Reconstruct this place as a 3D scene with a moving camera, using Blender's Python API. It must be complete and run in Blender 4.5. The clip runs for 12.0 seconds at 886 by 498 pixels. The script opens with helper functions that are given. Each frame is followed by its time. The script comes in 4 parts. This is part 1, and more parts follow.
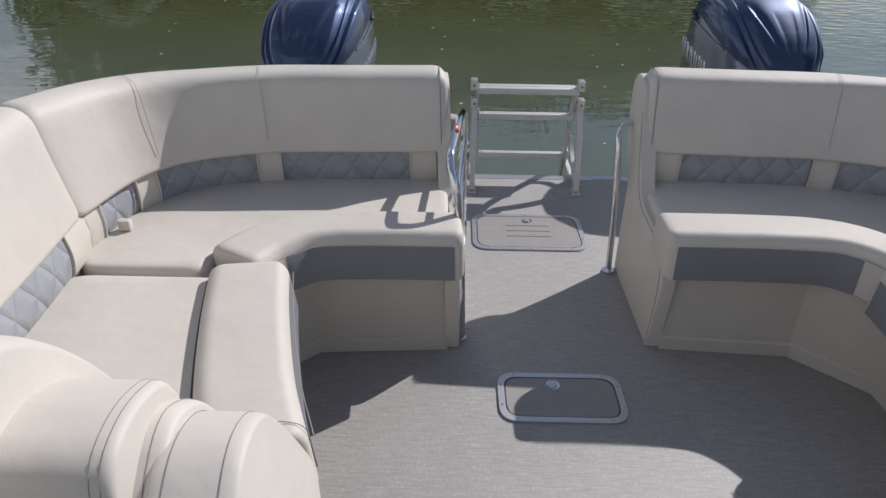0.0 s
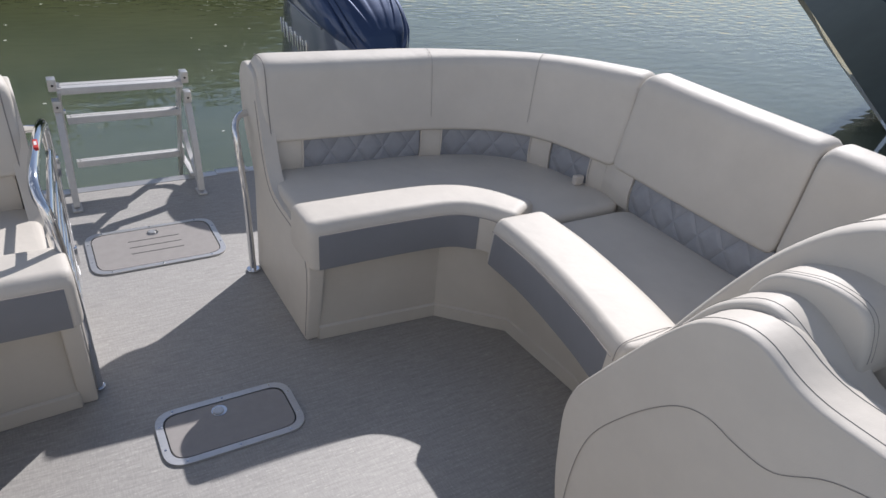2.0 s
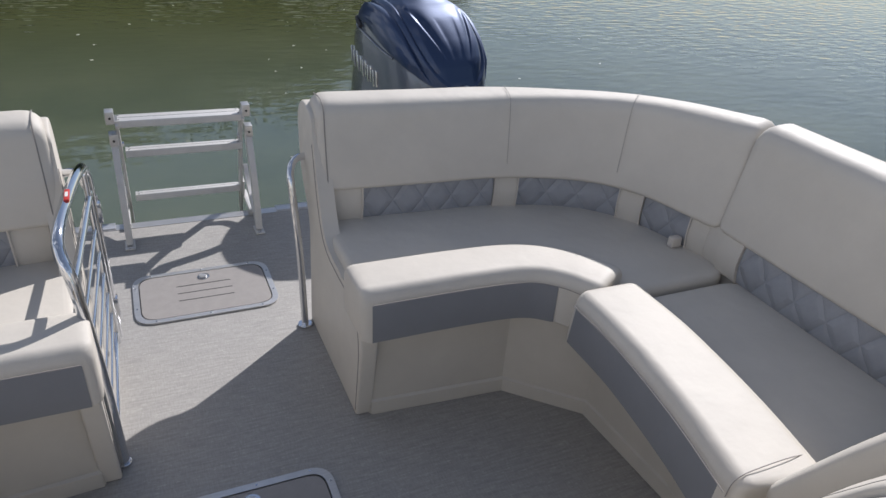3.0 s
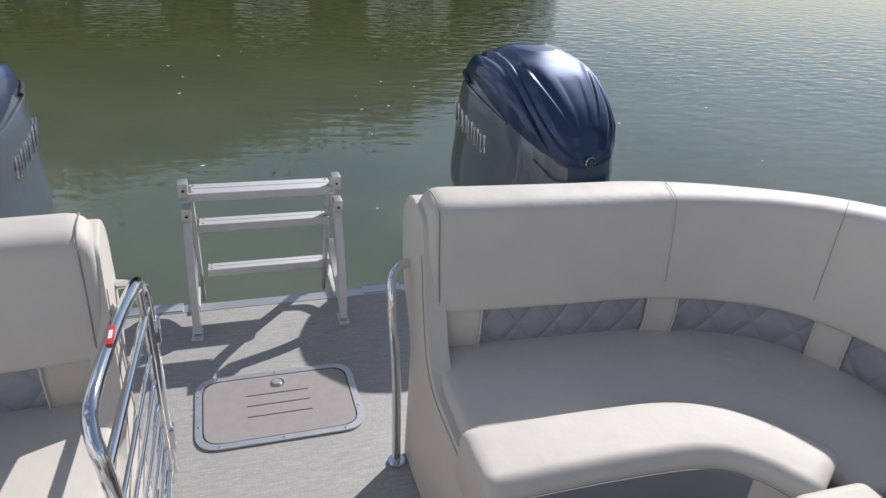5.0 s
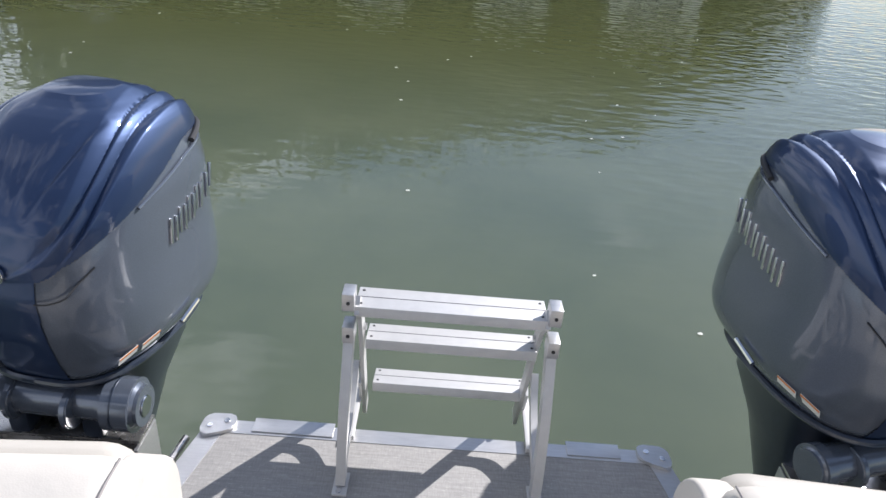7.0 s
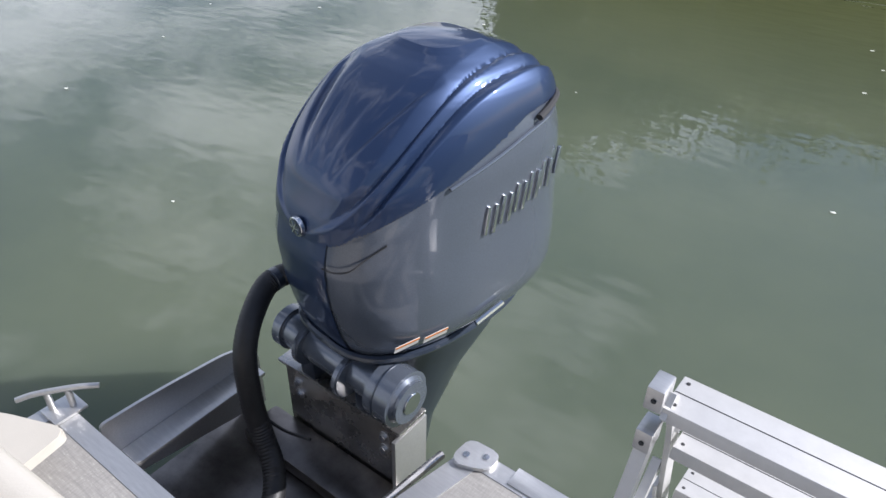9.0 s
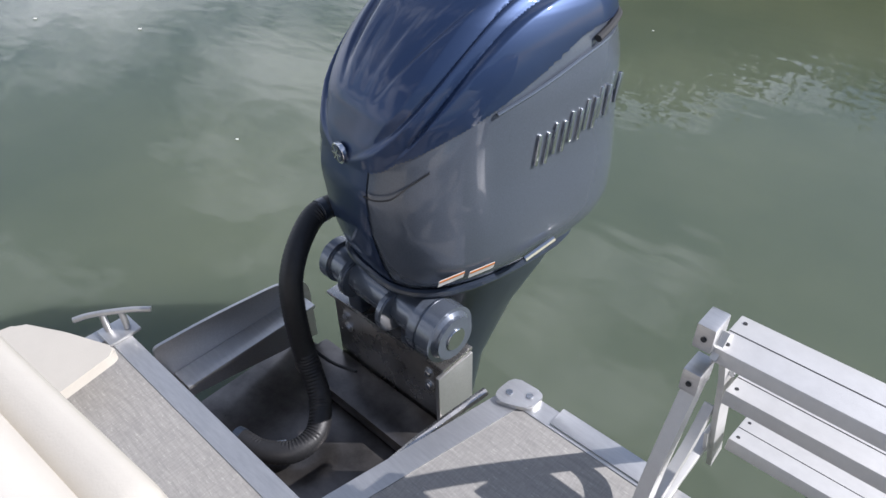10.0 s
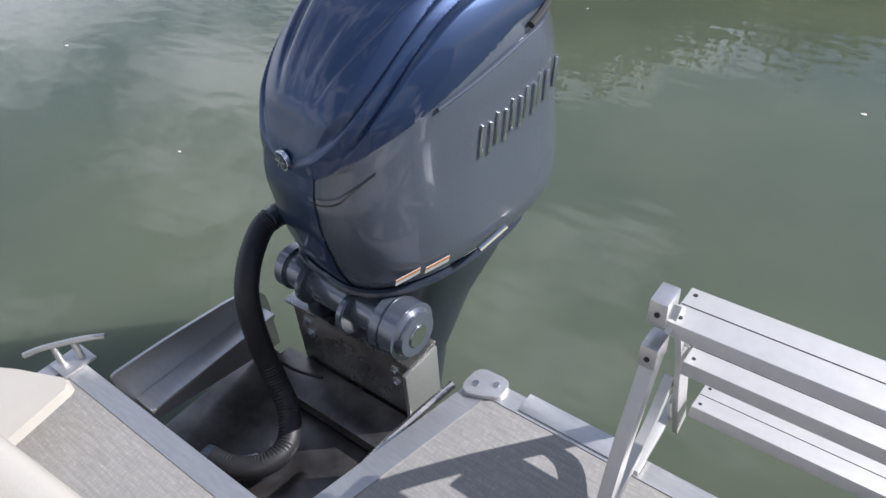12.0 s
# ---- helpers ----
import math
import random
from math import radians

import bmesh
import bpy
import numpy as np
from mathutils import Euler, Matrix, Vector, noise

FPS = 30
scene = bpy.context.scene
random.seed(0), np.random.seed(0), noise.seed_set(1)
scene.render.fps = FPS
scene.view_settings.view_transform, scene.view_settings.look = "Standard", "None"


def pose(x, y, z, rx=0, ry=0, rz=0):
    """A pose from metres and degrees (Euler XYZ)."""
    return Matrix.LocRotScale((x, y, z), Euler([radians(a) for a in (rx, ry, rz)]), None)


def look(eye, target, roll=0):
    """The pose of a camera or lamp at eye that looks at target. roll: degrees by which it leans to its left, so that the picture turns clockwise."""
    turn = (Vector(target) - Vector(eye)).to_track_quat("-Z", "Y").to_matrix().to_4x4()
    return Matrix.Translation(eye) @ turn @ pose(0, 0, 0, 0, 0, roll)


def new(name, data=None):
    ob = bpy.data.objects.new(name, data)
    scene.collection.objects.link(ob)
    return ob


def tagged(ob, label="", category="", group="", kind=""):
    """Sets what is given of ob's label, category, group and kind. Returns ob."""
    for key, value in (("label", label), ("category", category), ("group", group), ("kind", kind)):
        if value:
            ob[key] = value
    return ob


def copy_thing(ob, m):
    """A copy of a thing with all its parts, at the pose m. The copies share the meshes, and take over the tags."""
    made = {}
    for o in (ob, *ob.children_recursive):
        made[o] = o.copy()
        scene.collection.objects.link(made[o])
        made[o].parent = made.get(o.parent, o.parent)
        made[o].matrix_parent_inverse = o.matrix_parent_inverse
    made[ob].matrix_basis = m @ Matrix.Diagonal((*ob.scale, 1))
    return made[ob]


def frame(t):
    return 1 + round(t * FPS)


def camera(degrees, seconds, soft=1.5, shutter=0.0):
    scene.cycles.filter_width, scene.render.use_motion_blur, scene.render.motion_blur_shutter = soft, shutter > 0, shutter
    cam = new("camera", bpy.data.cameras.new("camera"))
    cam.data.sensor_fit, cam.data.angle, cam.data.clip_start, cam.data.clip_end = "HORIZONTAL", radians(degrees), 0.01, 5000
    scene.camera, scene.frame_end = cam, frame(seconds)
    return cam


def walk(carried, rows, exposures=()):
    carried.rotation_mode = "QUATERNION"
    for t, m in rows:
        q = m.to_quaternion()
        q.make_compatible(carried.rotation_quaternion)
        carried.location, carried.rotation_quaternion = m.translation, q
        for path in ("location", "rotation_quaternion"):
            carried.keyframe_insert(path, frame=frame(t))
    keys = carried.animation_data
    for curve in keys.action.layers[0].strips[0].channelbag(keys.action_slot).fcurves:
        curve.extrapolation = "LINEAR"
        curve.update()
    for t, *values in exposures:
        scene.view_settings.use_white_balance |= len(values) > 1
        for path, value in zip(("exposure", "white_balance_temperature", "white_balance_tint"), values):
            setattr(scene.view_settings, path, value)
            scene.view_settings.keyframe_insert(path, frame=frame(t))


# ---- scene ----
cam = camera(65.4, 12.0)
PATH = [
    (0, (0.156, 0.691, 1.493), (0.141, 2.431, 0.507), 0.9),
    (0.5, (0.156, 0.713, 1.504), (0.572, 2.384, 0.487), 1.8),
    (1, (0.144, 0.718, 1.512), (0.891, 2.265, 0.487), 3.6),
    (1.5, (0.151, 0.721, 1.505), (1.072, 2.181, 0.494), 5.0),
    (2, (0.205, 0.824, 1.493), (1.143, 2.288, 0.505), 5.7),
    (2.5, (0.334, 0.981, 1.495), (1.186, 2.509, 0.526), 5.5),
    (3, (0.361, 1.12, 1.485), (1.126, 2.696, 0.521), 4.7),
    (3.2, (0.348, 1.202, 1.482), (1.096, 2.784, 0.513), 4.3),
    (4.8, (0.403, 1.662, 1.49), (1.034, 3.32, 0.566), 4.2),
    (5, (0.41, 1.71, 1.495), (0.997, 3.387, 0.577), 4.4),
    (5.5, (0.389, 1.963, 1.532), (0.893, 3.656, 0.596), 3.9),
    (6, (0.401, 2.213, 1.526), (0.827, 3.925, 0.584), 3.9),
    (6.5, (0.486, 2.46, 1.525), (0.726, 4.201, 0.569), 4.7),
    (7, (0.477, 2.604, 1.506), (0.502, 4.353, 0.536), 4.9),
    (7.5, (0.391, 2.794, 1.505), (0.223, 4.521, 0.51), 5.2),
    (7.7, (0.371, 2.848, 1.502), (0.115, 4.559, 0.499), 5.0),
    (9.3, (0.497, 3.186, 1.388), (-0.559, 4.436, 0.237), 0.5),
    (9.5, (0.507, 3.193, 1.379), (-0.571, 4.409, 0.213), -0.1),
    (10, (0.501, 3.216, 1.326), (-0.58, 4.355, 0.087), -1.4),
    (10.5, (0.496, 3.221, 1.317), (-0.569, 4.312, 0.023), -2.4),
    (11, (0.487, 3.222, 1.325), (-0.574, 4.293, 0.01), -3.3),
    (11.5, (0.488, 3.23, 1.324), (-0.571, 4.325, 0.028), -4.1),
    (12, (0.506, 3.233, 1.337), (-0.475, 4.432, 0.071), -4.1),
]
EXPOSURE = [(0, -0.22, 6250, 14), (1, -0.02, 6250, 14), (1.5, 0.06, 6250, 14), (3, -0.02, 6250, 13), (5, 0.02, 6250, 13), (5.5, 0.16, 6250, 13), (6.5, 0.3, 6200, 13), (7.5, 0.6, 6100, 14), (9.5, 0.42, 6100, 14), (12, 0.34, 6100, 14)]
walk(cam, [(t, look(eye, target, roll)) for t, eye, target, roll in PATH], EXPOSURE)

# ---- world, sun and sky ----
SUN = Vector((0.47, 0.40, 0.465)).normalized()
world = bpy.data.worlds.new("world")
scene.world = world
world.use_nodes = True
wn, wl = world.node_tree.nodes, world.node_tree.links
wn.clear()
w_out = wn.new("ShaderNodeOutputWorld")
w_bg = wn.new("ShaderNodeBackground")
w_sky = wn.new("ShaderNodeTexSky")
w_sky.sky_type = "NISHITA"
w_sky.sun_disc = False
w_sky.sun_elevation = math.asin(SUN.z)
w_sky.sun_rotation = math.atan2(SUN.x, SUN.y)
w_sky.air_density, w_sky.dust_density = 1.0, 0.35
w_co = wn.new("ShaderNodeTexCoord")
w_map = wn.new("ShaderNodeMapping")
w_map.inputs["Scale"].default_value = (1.6, 1.6, 4.0)
w_noise = wn.new("ShaderNodeTexNoise")
w_noise.inputs["Scale"].default_value = 1.7
w_noise.inputs["Detail"].default_value = 8
w_noise.inputs["Roughness"].default_value = 0.6
w_ramp = wn.new("ShaderNodeValToRGB")
w_ramp.color_ramp.elements[0].position = 0.46
w_ramp.color_ramp.elements[0].color = (0.08, 0.08, 0.08, 1)
w_ramp.color_ramp.elements[1].position = 0.64
w_mix = wn.new("ShaderNodeMixRGB")
w_mix.inputs["Color2"].default_value = (13.5, 14.0, 15.0, 1)
w_bg.inputs["Strength"].default_value = 0.08
wl.new(w_co.outputs["Generated"], w_map.inputs["Vector"])
wl.new(w_map.outputs[0], w_noise.inputs["Vector"])
# clouds crowd together low down and thin out overhead
w_sep, w_low, w_add = wn.new("ShaderNodeSeparateXYZ"), wn.new("ShaderNodeMapRange"), wn.new("ShaderNodeMath")
w_low.inputs["From Min"].default_value, w_low.inputs["From Max"].default_value = 0.2, 0.75
w_low.inputs["To Min"].default_value, w_low.inputs["To Max"].default_value = 0.03, -0.06
wl.new(w_co.outputs["Generated"], w_sep.inputs[0])
wl.new(w_sep.outputs[2], w_low.inputs["Value"])
wl.new(w_noise.outputs["Fac"], w_add.inputs[0])
wl.new(w_low.outputs[0], w_add.inputs[1])
# and there are fewer of them to starboard
w_side, w_add2 = wn.new("ShaderNodeMapRange"), wn.new("ShaderNodeMath")
w_side.inputs["From Min"].default_value, w_side.inputs["From Max"].default_value = -0.4, 0.5
w_side.inputs["To Min"].default_value, w_side.inputs["To Max"].default_value = 0.03, -0.15
wl.new(w_sep.outputs[0], w_side.inputs["Value"])
wl.new(w_add.outputs[0], w_add2.inputs[0])
wl.new(w_side.outputs[0], w_add2.inputs[1])
wl.new(w_add2.outputs[0], w_ramp.inputs[0])
wl.new(w_ramp.outputs[0], w_mix.inputs["Fac"])
wl.new(w_sky.outputs[0], w_mix.inputs["Color1"])
wl.new(w_mix.outputs[0], w_bg.inputs["Color"])
wl.new(w_bg.outputs[0], w_out.inputs["Surface"])

sun_data = bpy.data.lights.new("sun", "SUN")
sun_data.energy, sun_data.angle, sun_data.color = 5.0, radians(0.53), (1.0, 0.96, 0.91)
sun = new("sun", sun_data)
sun.matrix_world = look(SUN * 30, (0, 0, 0))


# ---- materials ----
def material(name, color, rough=0.5, metal=0.0, coat=0.0, var=0.0, scale=8.0, stretch=(1, 1, 1), bump=0.0, bump_scale=200.0, rough_var=0.0, ior=1.5):
    m = bpy.data.materials.new(name)
    m.use_nodes = True
    n, l = m.node_tree.nodes, m.node_tree.links
    b = n["Principled BSDF"]
    b.inputs["Base Color"].default_value = (*color, 1)
    b.inputs["Roughness"].default_value = rough
    b.inputs["Metallic"].default_value = metal
    b.inputs["Coat Weight"].default_value = coat
    b.inputs["Coat Roughness"].default_value = 0.04
    b.inputs["IOR"].default_value = ior
    co = n.new("ShaderNodeTexCoord")
    mp = n.new("ShaderNodeMapping")
    mp.inputs["Scale"].default_value = stretch
    l.new(co.outputs["Object"], mp.inputs["Vector"])
    if var or rough_var:
        t = n.new("ShaderNodeTexNoise")
        t.inputs["Scale"].default_value, t.inputs["Detail"].default_value, t.inputs["Roughness"].default_value = scale, 7, 0.65
        l.new(mp.outputs[0], t.inputs["Vector"])
        if var:
            r = n.new("ShaderNodeValToRGB")
            e = r.color_ramp.elements
            e[0].position, e[1].position = 0.3, 0.7
            e[0].color = (*[c * (1 - var) for c in color], 1)
            e[1].color = (*[min(1, c * (1 + var)) for c in color], 1)
            l.new(t.outputs["Fac"], r.inputs[0])
            l.new(r.outputs[0], b.inputs["Base Color"])
        if rough_var:
            q = n.new("ShaderNodeMapRange")
            q.inputs["To Min"].default_value, q.inputs["To Max"].default_value = max(0.02, rough - rough_var), rough + rough_var
            l.new(t.outputs["Fac"], q.inputs["Value"])
            l.new(q.outputs[0], b.inputs["Roughness"])
    if bump:
        t2 = n.new("ShaderNodeTexNoise")
        t2.inputs["Scale"].default_value, t2.inputs["Detail"].default_value = bump_scale, 3
        l.new(mp.outputs[0], t2.inputs["Vector"])
        bp = n.new("ShaderNodeBump")
        bp.inputs["Strength"].default_value, bp.inputs["Distance"].default_value = bump, 0.002
        l.new(t2.outputs["Fac"], bp.inputs["Height"])
        l.new(bp.outputs[0], b.inputs["Normal"])
    return m


def vinyl(name, color, wrinkle=0.35):
    """Upholstery: fine leather grain over soft, wide unevenness."""
    m = material(name, color, 0.58, var=0.05, scale=5)
    m.node_tree.nodes["Principled BSDF"].inputs["Specular IOR Level"].default_value = 0.35
    n, l = m.node_tree.nodes, m.node_tree.links
    b = n["Principled BSDF"]
    co = n.new("ShaderNodeTexCoord")
    big, fine = n.new("ShaderNodeTexNoise"), n.new("ShaderNodeTexVoronoi")
    big.inputs["Scale"].default_value, big.inputs["Detail"].default_value = 9, 3
    fine.inputs["Scale"].default_value = 420
    b1, b2 = n.new("ShaderNodeBump"), n.new("ShaderNodeBump")
    b1.inputs["Strength"].default_value, b1.inputs["Distance"].default_value = wrinkle, 0.012
    b2.inputs["Strength"].default_value, b2.inputs["Distance"].default_value = 0.12, 0.001
    l.new(co.outputs["Object"], big.inputs["Vector"])
    l.new(co.outputs["Object"], fine.inputs["Vector"])
    l.new(big.outputs["Fac"], b1.inputs["Height"])
    l.new(fine.outputs["Distance"], b2.inputs["Height"])
    l.new(b1.outputs[0], b2.inputs["Normal"])
    l.new(b2.outputs[0], b.inputs["Normal"])
    return m


def quilted(name, color):
    """Grey vinyl, stitched in diamonds along the panel's own length and height."""
    m = material(name, color, 0.5, var=0.1, scale=14)
    n, l = m.node_tree.nodes, m.node_tree.links
    b = n["Principled BSDF"]
    uv = n.new("ShaderNodeTexCoord")
    sep = n.new("ShaderNodeSeparateXYZ")
    l.new(uv.outputs["UV"], sep.inputs[0])

    def op(kind, a, v=None):
        o = n.new("ShaderNodeMath")
        o.operation = kind
        for k, x in enumerate((a, v)):
            if x is None:
                continue
            if isinstance(x, (int, float)):
                o.inputs[k].default_value = x
            else:
                l.new(x, o.inputs[k])
        return o.outputs[0]

    u, v = op("MULTIPLY", sep.outputs[0], 9.5), op("MULTIPLY", sep.outputs[1], 6.5)
    a = op("ABSOLUTE", op("SUBTRACT", op("FRACT", op("ADD", u, v)), 0.5))
    c = op("ABSOLUTE", op("SUBTRACT", op("FRACT", op("SUBTRACT", u, v)), 0.5))
    d = op("MINIMUM", a, c)
    h = op("POWER", op("MINIMUM", op("MULTIPLY", d, 5.0), 1.0), 0.5)
    bp = n.new("ShaderNodeBump")
    bp.inputs["Strength"].default_value, bp.inputs["Distance"].default_value = 0.5, 0.013
    l.new(h, bp.inputs["Height"])
    l.new(bp.outputs[0], b.inputs["Normal"])
    return m


def woven_floor():
    """Woven vinyl deck covering: streaks of thread that run across the boat."""
    m = material("woven_vinyl", (0.3, 0.29, 0.28), 0.7, ior=1.9)
    m.node_tree.nodes["Principled BSDF"].inputs["Specular IOR Level"].default_value = 0.8
    n, l = m.node_tree.nodes, m.node_tree.links
    b = n["Principled BSDF"]
    co = n.new("ShaderNodeTexCoord")

    def tex(sx, sy, scale, detail):
        mp, t = n.new("ShaderNodeMapping"), n.new("ShaderNodeTexNoise")
        mp.inputs["Scale"].default_value = (sx, sy, 1)
        t.inputs["Scale"].default_value, t.inputs["Detail"].default_value = scale, detail
        l.new(co.outputs["Object"], mp.inputs["Vector"])
        l.new(mp.outputs[0], t.inputs["Vector"])
        return t.outputs["Fac"]

    streak, fleck, cross, wide = tex(1, 9, 14, 4), tex(1, 5, 52, 2), tex(6, 1, 40, 2), tex(1, 1, 2.2, 4)
    r1, r2, r3, r4 = (n.new("ShaderNodeValToRGB") for _ in range(4))
    for r, p, q, c0, c1 in (
        (r1, 0.32, 0.68, (0.225, 0.213, 0.196, 1), (0.305, 0.288, 0.264, 1)),
        (r2, 0.62, 0.68, (1, 1, 1, 1), (1.4, 1.4, 1.38, 1)),
        (r3, 0.35, 0.65, (0.9, 0.9, 0.9, 1), (1.08, 1.08, 1.08, 1)),
        (r4, 0.3, 0.7, (0.93, 0.93, 0.93, 1), (1.06, 1.06, 1.06, 1)),
    ):
        e = r.color_ramp.elements
        e[0].position, e[1].position, e[0].color, e[1].color = p, q, c0, c1
    for t, r in ((streak, r1), (fleck, r2), (cross, r3), (wide, r4)):
        l.new(t, r.inputs[0])
    last = r1.outputs[0]
    for r in (r2, r3, r4):
        x = n.new("ShaderNodeMixRGB")
        x.blend_type = "MULTIPLY"
        x.inputs["Fac"].default_value = 1
        l.new(last, x.inputs["Color1"])
        l.new(r.outputs[0], x.inputs["Color2"])
        last = x.outputs[0]
    l.new(last, b.inputs["Base Color"])
    bp = n.new("ShaderNodeBump")
    bp.inputs["Strength"].default_value, bp.inputs["Distance"].default_value = 0.3, 0.001
    l.new(fleck, bp.inputs["Height"])
    l.new(bp.outputs[0], b.inputs["Normal"])
    return m


def lake_water():
    m = bpy.data.materials.new("lake_water")
    m.use_nodes = True
    n, l = m.node_tree.nodes, m.node_tree.links
    b = n["Principled BSDF"]
    b.inputs["Roughness"].default_value, b.inputs["IOR"].default_value = 0.02, 1.45
    co = n.new("ShaderNodeTexCoord")
    murk, ramp = n.new("ShaderNodeTexNoise"), n.new("ShaderNodeValToRGB")
    murk.inputs["Scale"].default_value, murk.inputs["Detail"].default_value = 0.55, 5
    e = ramp.color_ramp.elements
    e[0].position, e[1].position = 0.35, 0.7
    e[0].color, e[1].color = (0.078, 0.098, 0.068, 1), (0.112, 0.13, 0.086, 1)
    l.new(co.outputs["Object"], murk.inputs["Vector"])
    l.new(murk.outputs["Fac"], ramp.inputs[0])
    # colour turns darker olive with y, painting in the tree bank's reflection
    sep, amount, mix = n.new("ShaderNodeSeparateXYZ"), n.new("ShaderNodeMapRange"), n.new("ShaderNodeMixRGB")
    amount.inputs["From Min"].default_value, amount.inputs["From Max"].default_value = 6.5, 13.0
    amount.interpolation_type = "SMOOTHSTEP"
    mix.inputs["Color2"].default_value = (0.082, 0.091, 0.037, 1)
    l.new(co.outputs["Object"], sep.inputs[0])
    l.new(sep.outputs[1], amount.inputs["Value"])
    l.new(amount.outputs[0], mix.inputs["Fac"])
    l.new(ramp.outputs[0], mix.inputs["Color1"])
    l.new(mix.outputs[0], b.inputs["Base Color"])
    b.inputs["Subsurface Weight"].default_value = 0.8
    b.inputs["Subsurface Radius"].default_value = (1.0, 1.0, 0.8)
    b.inputs["Subsurface Scale"].default_value = 0.7
    b.subsurface_method = "BURLEY"
    # the boat shelters the water beside it; open water out and to starboard is ruffled
    far, mul = n.new("ShaderNodeMapRange"), n.new("ShaderNodeMath")
    mul.operation = "MULTIPLY_ADD"
    mul.inputs[1].default_value = 0.75
    far.inputs["From Min"].default_value, far.inputs["From Max"].default_value = 8.5, 17.0
    far.inputs["To Min"].default_value, far.inputs["To Max"].default_value = 0.0024, 0.017
    l.new(sep.outputs[0], mul.inputs[0])
    l.new(sep.outputs[1], mul.inputs[2])
    l.new(mul.outputs[0], far.inputs["Value"])
    last = None
    for sx, sy, rot, scale, detail, dist in ((1, 2.0, 8, 3.2, 1, None), (1, 1.6, -20, 0.5, 1, 0.007)):
        mp, t, bp = n.new("ShaderNodeMapping"), n.new("ShaderNodeTexNoise"), n.new("ShaderNodeBump")
        mp.inputs["Scale"].default_value, mp.inputs["Rotation"].default_value = (sx, sy, 1), (0, 0, radians(rot))
        t.inputs["Scale"].default_value, t.inputs["Detail"].default_value = scale, detail
        bp.inputs["Strength"].default_value = 1.0
        if dist is None:
            l.new(far.outputs[0], bp.inputs["Distance"])
        else:
            bp.inputs["Distance"].default_value = dist
        l.new(co.outputs["Object"], mp.inputs["Vector"])
        l.new(mp.outputs[0], t.inputs["Vector"])
        l.new(t.outputs["Fac"], bp.inputs["Height"])
        if last:
            l.new(last, bp.inputs["Normal"])
        last = bp.outputs[0]
    l.new(last, b.inputs["Normal"])
    return m


CREAM = vinyl("cream_vinyl", (0.57, 0.532, 0.472))
GREY = vinyl("grey_vinyl", (0.2, 0.205, 0.22), 0.15)
QUILT = quilted("quilted_grey_vinyl", (0.30, 0.31, 0.335))
PLASTIC = material("cream_plastic", (0.51, 0.475, 0.415), 0.4, var=0.04, bump=0.15, bump_scale=300)
THREAD = material("grey_thread", (0.27, 0.25, 0.235), 0.8)
PIPING = material("cream_piping", (0.6, 0.55, 0.49), 0.5)
FLOOR = woven_floor()
TRIM = material("brushed_aluminium", (0.60, 0.595, 0.59), 0.38, 0.85, var=0.08, scale=20, stretch=(1, 8, 8), rough_var=0.08, bump=0.1)
LADDER = material("anodised_aluminium", (0.60, 0.59, 0.575), 0.5, 0.35, var=0.05, scale=30, bump=0.15, bump_scale=400)
WELDED = material("bare_aluminium_plate", (0.52, 0.50, 0.475), 0.27, 0.95, var=0.18, scale=9, rough_var=0.14, bump=0.12, bump_scale=40)
# darker than the bare plate: stains, plus the well's shade put into the colour
WELL = material("stained_shaded_aluminium", (0.15, 0.14, 0.135), 0.33, 0.85, var=0.5, scale=6, rough_var=0.15, bump=0.15, bump_scale=30)
CHROME = material("polished_steel", (0.72, 0.73, 0.75), 0.08, 1.0, rough_var=0.04, scale=30)
HATCH = material("hatch_plastic", (0.3, 0.28, 0.265), 0.55, var=0.06, scale=30, bump=0.3, bump_scale=500)
SLOT = material("dark_slot", (0.03, 0.03, 0.032), 0.7)
NAVY = material("navy_metallic_paint", (0.024, 0.047, 0.112), 0.46, 0.6, coat=0.7, var=0.08, scale=600)
SLATE = material("slate_grey_paint", (0.112, 0.13, 0.163), 0.26, 0.3, coat=1.0, var=0.12, scale=300)
DARKBLUE = material("dark_blue_plastic", (0.025, 0.035, 0.055), 0.3, 0.2, coat=0.6, var=0.1, scale=40)
RUBBER = material("black_rubber_hose", (0.018, 0.018, 0.02), 0.5, var=0.2, scale=60, bump=0.2)
RED = material("red_label", (0.55, 0.04, 0.03), 0.4)
WHITE = material("white_label", (0.75, 0.74, 0.7), 0.4)
ORANGE = material("orange_label", (0.7, 0.25, 0.06), 0.4)
PETAL = material("pale_petals", (0.7, 0.7, 0.62), 0.6)
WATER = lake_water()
BARK = material("bark", (0.12, 0.09, 0.065), 0.9, var=0.4, scale=6, stretch=(3, 3, 0.6), bump=0.8, bump_scale=20)
LEAF = material("foliage", (0.05, 0.075, 0.022), 0.6, var=0.45, scale=0.7)
EARTH = material("grassy_bank", (0.08, 0.095, 0.035), 0.9, var=0.4, scale=0.6, bump=0.6, bump_scale=8)
HULL_BLUE = material("navy_gelcoat", (0.05, 0.065, 0.1), 0.2, coat=0.6, var=0.08, scale=3)
HULL_GREY = material("grey_bottom_paint", (0.22, 0.25, 0.28), 0.5, var=0.1, scale=3)
HULL_WHITE = material("white_gelcoat", (0.7, 0.69, 0.66), 0.3, coat=0.4, var=0.05, scale=4)


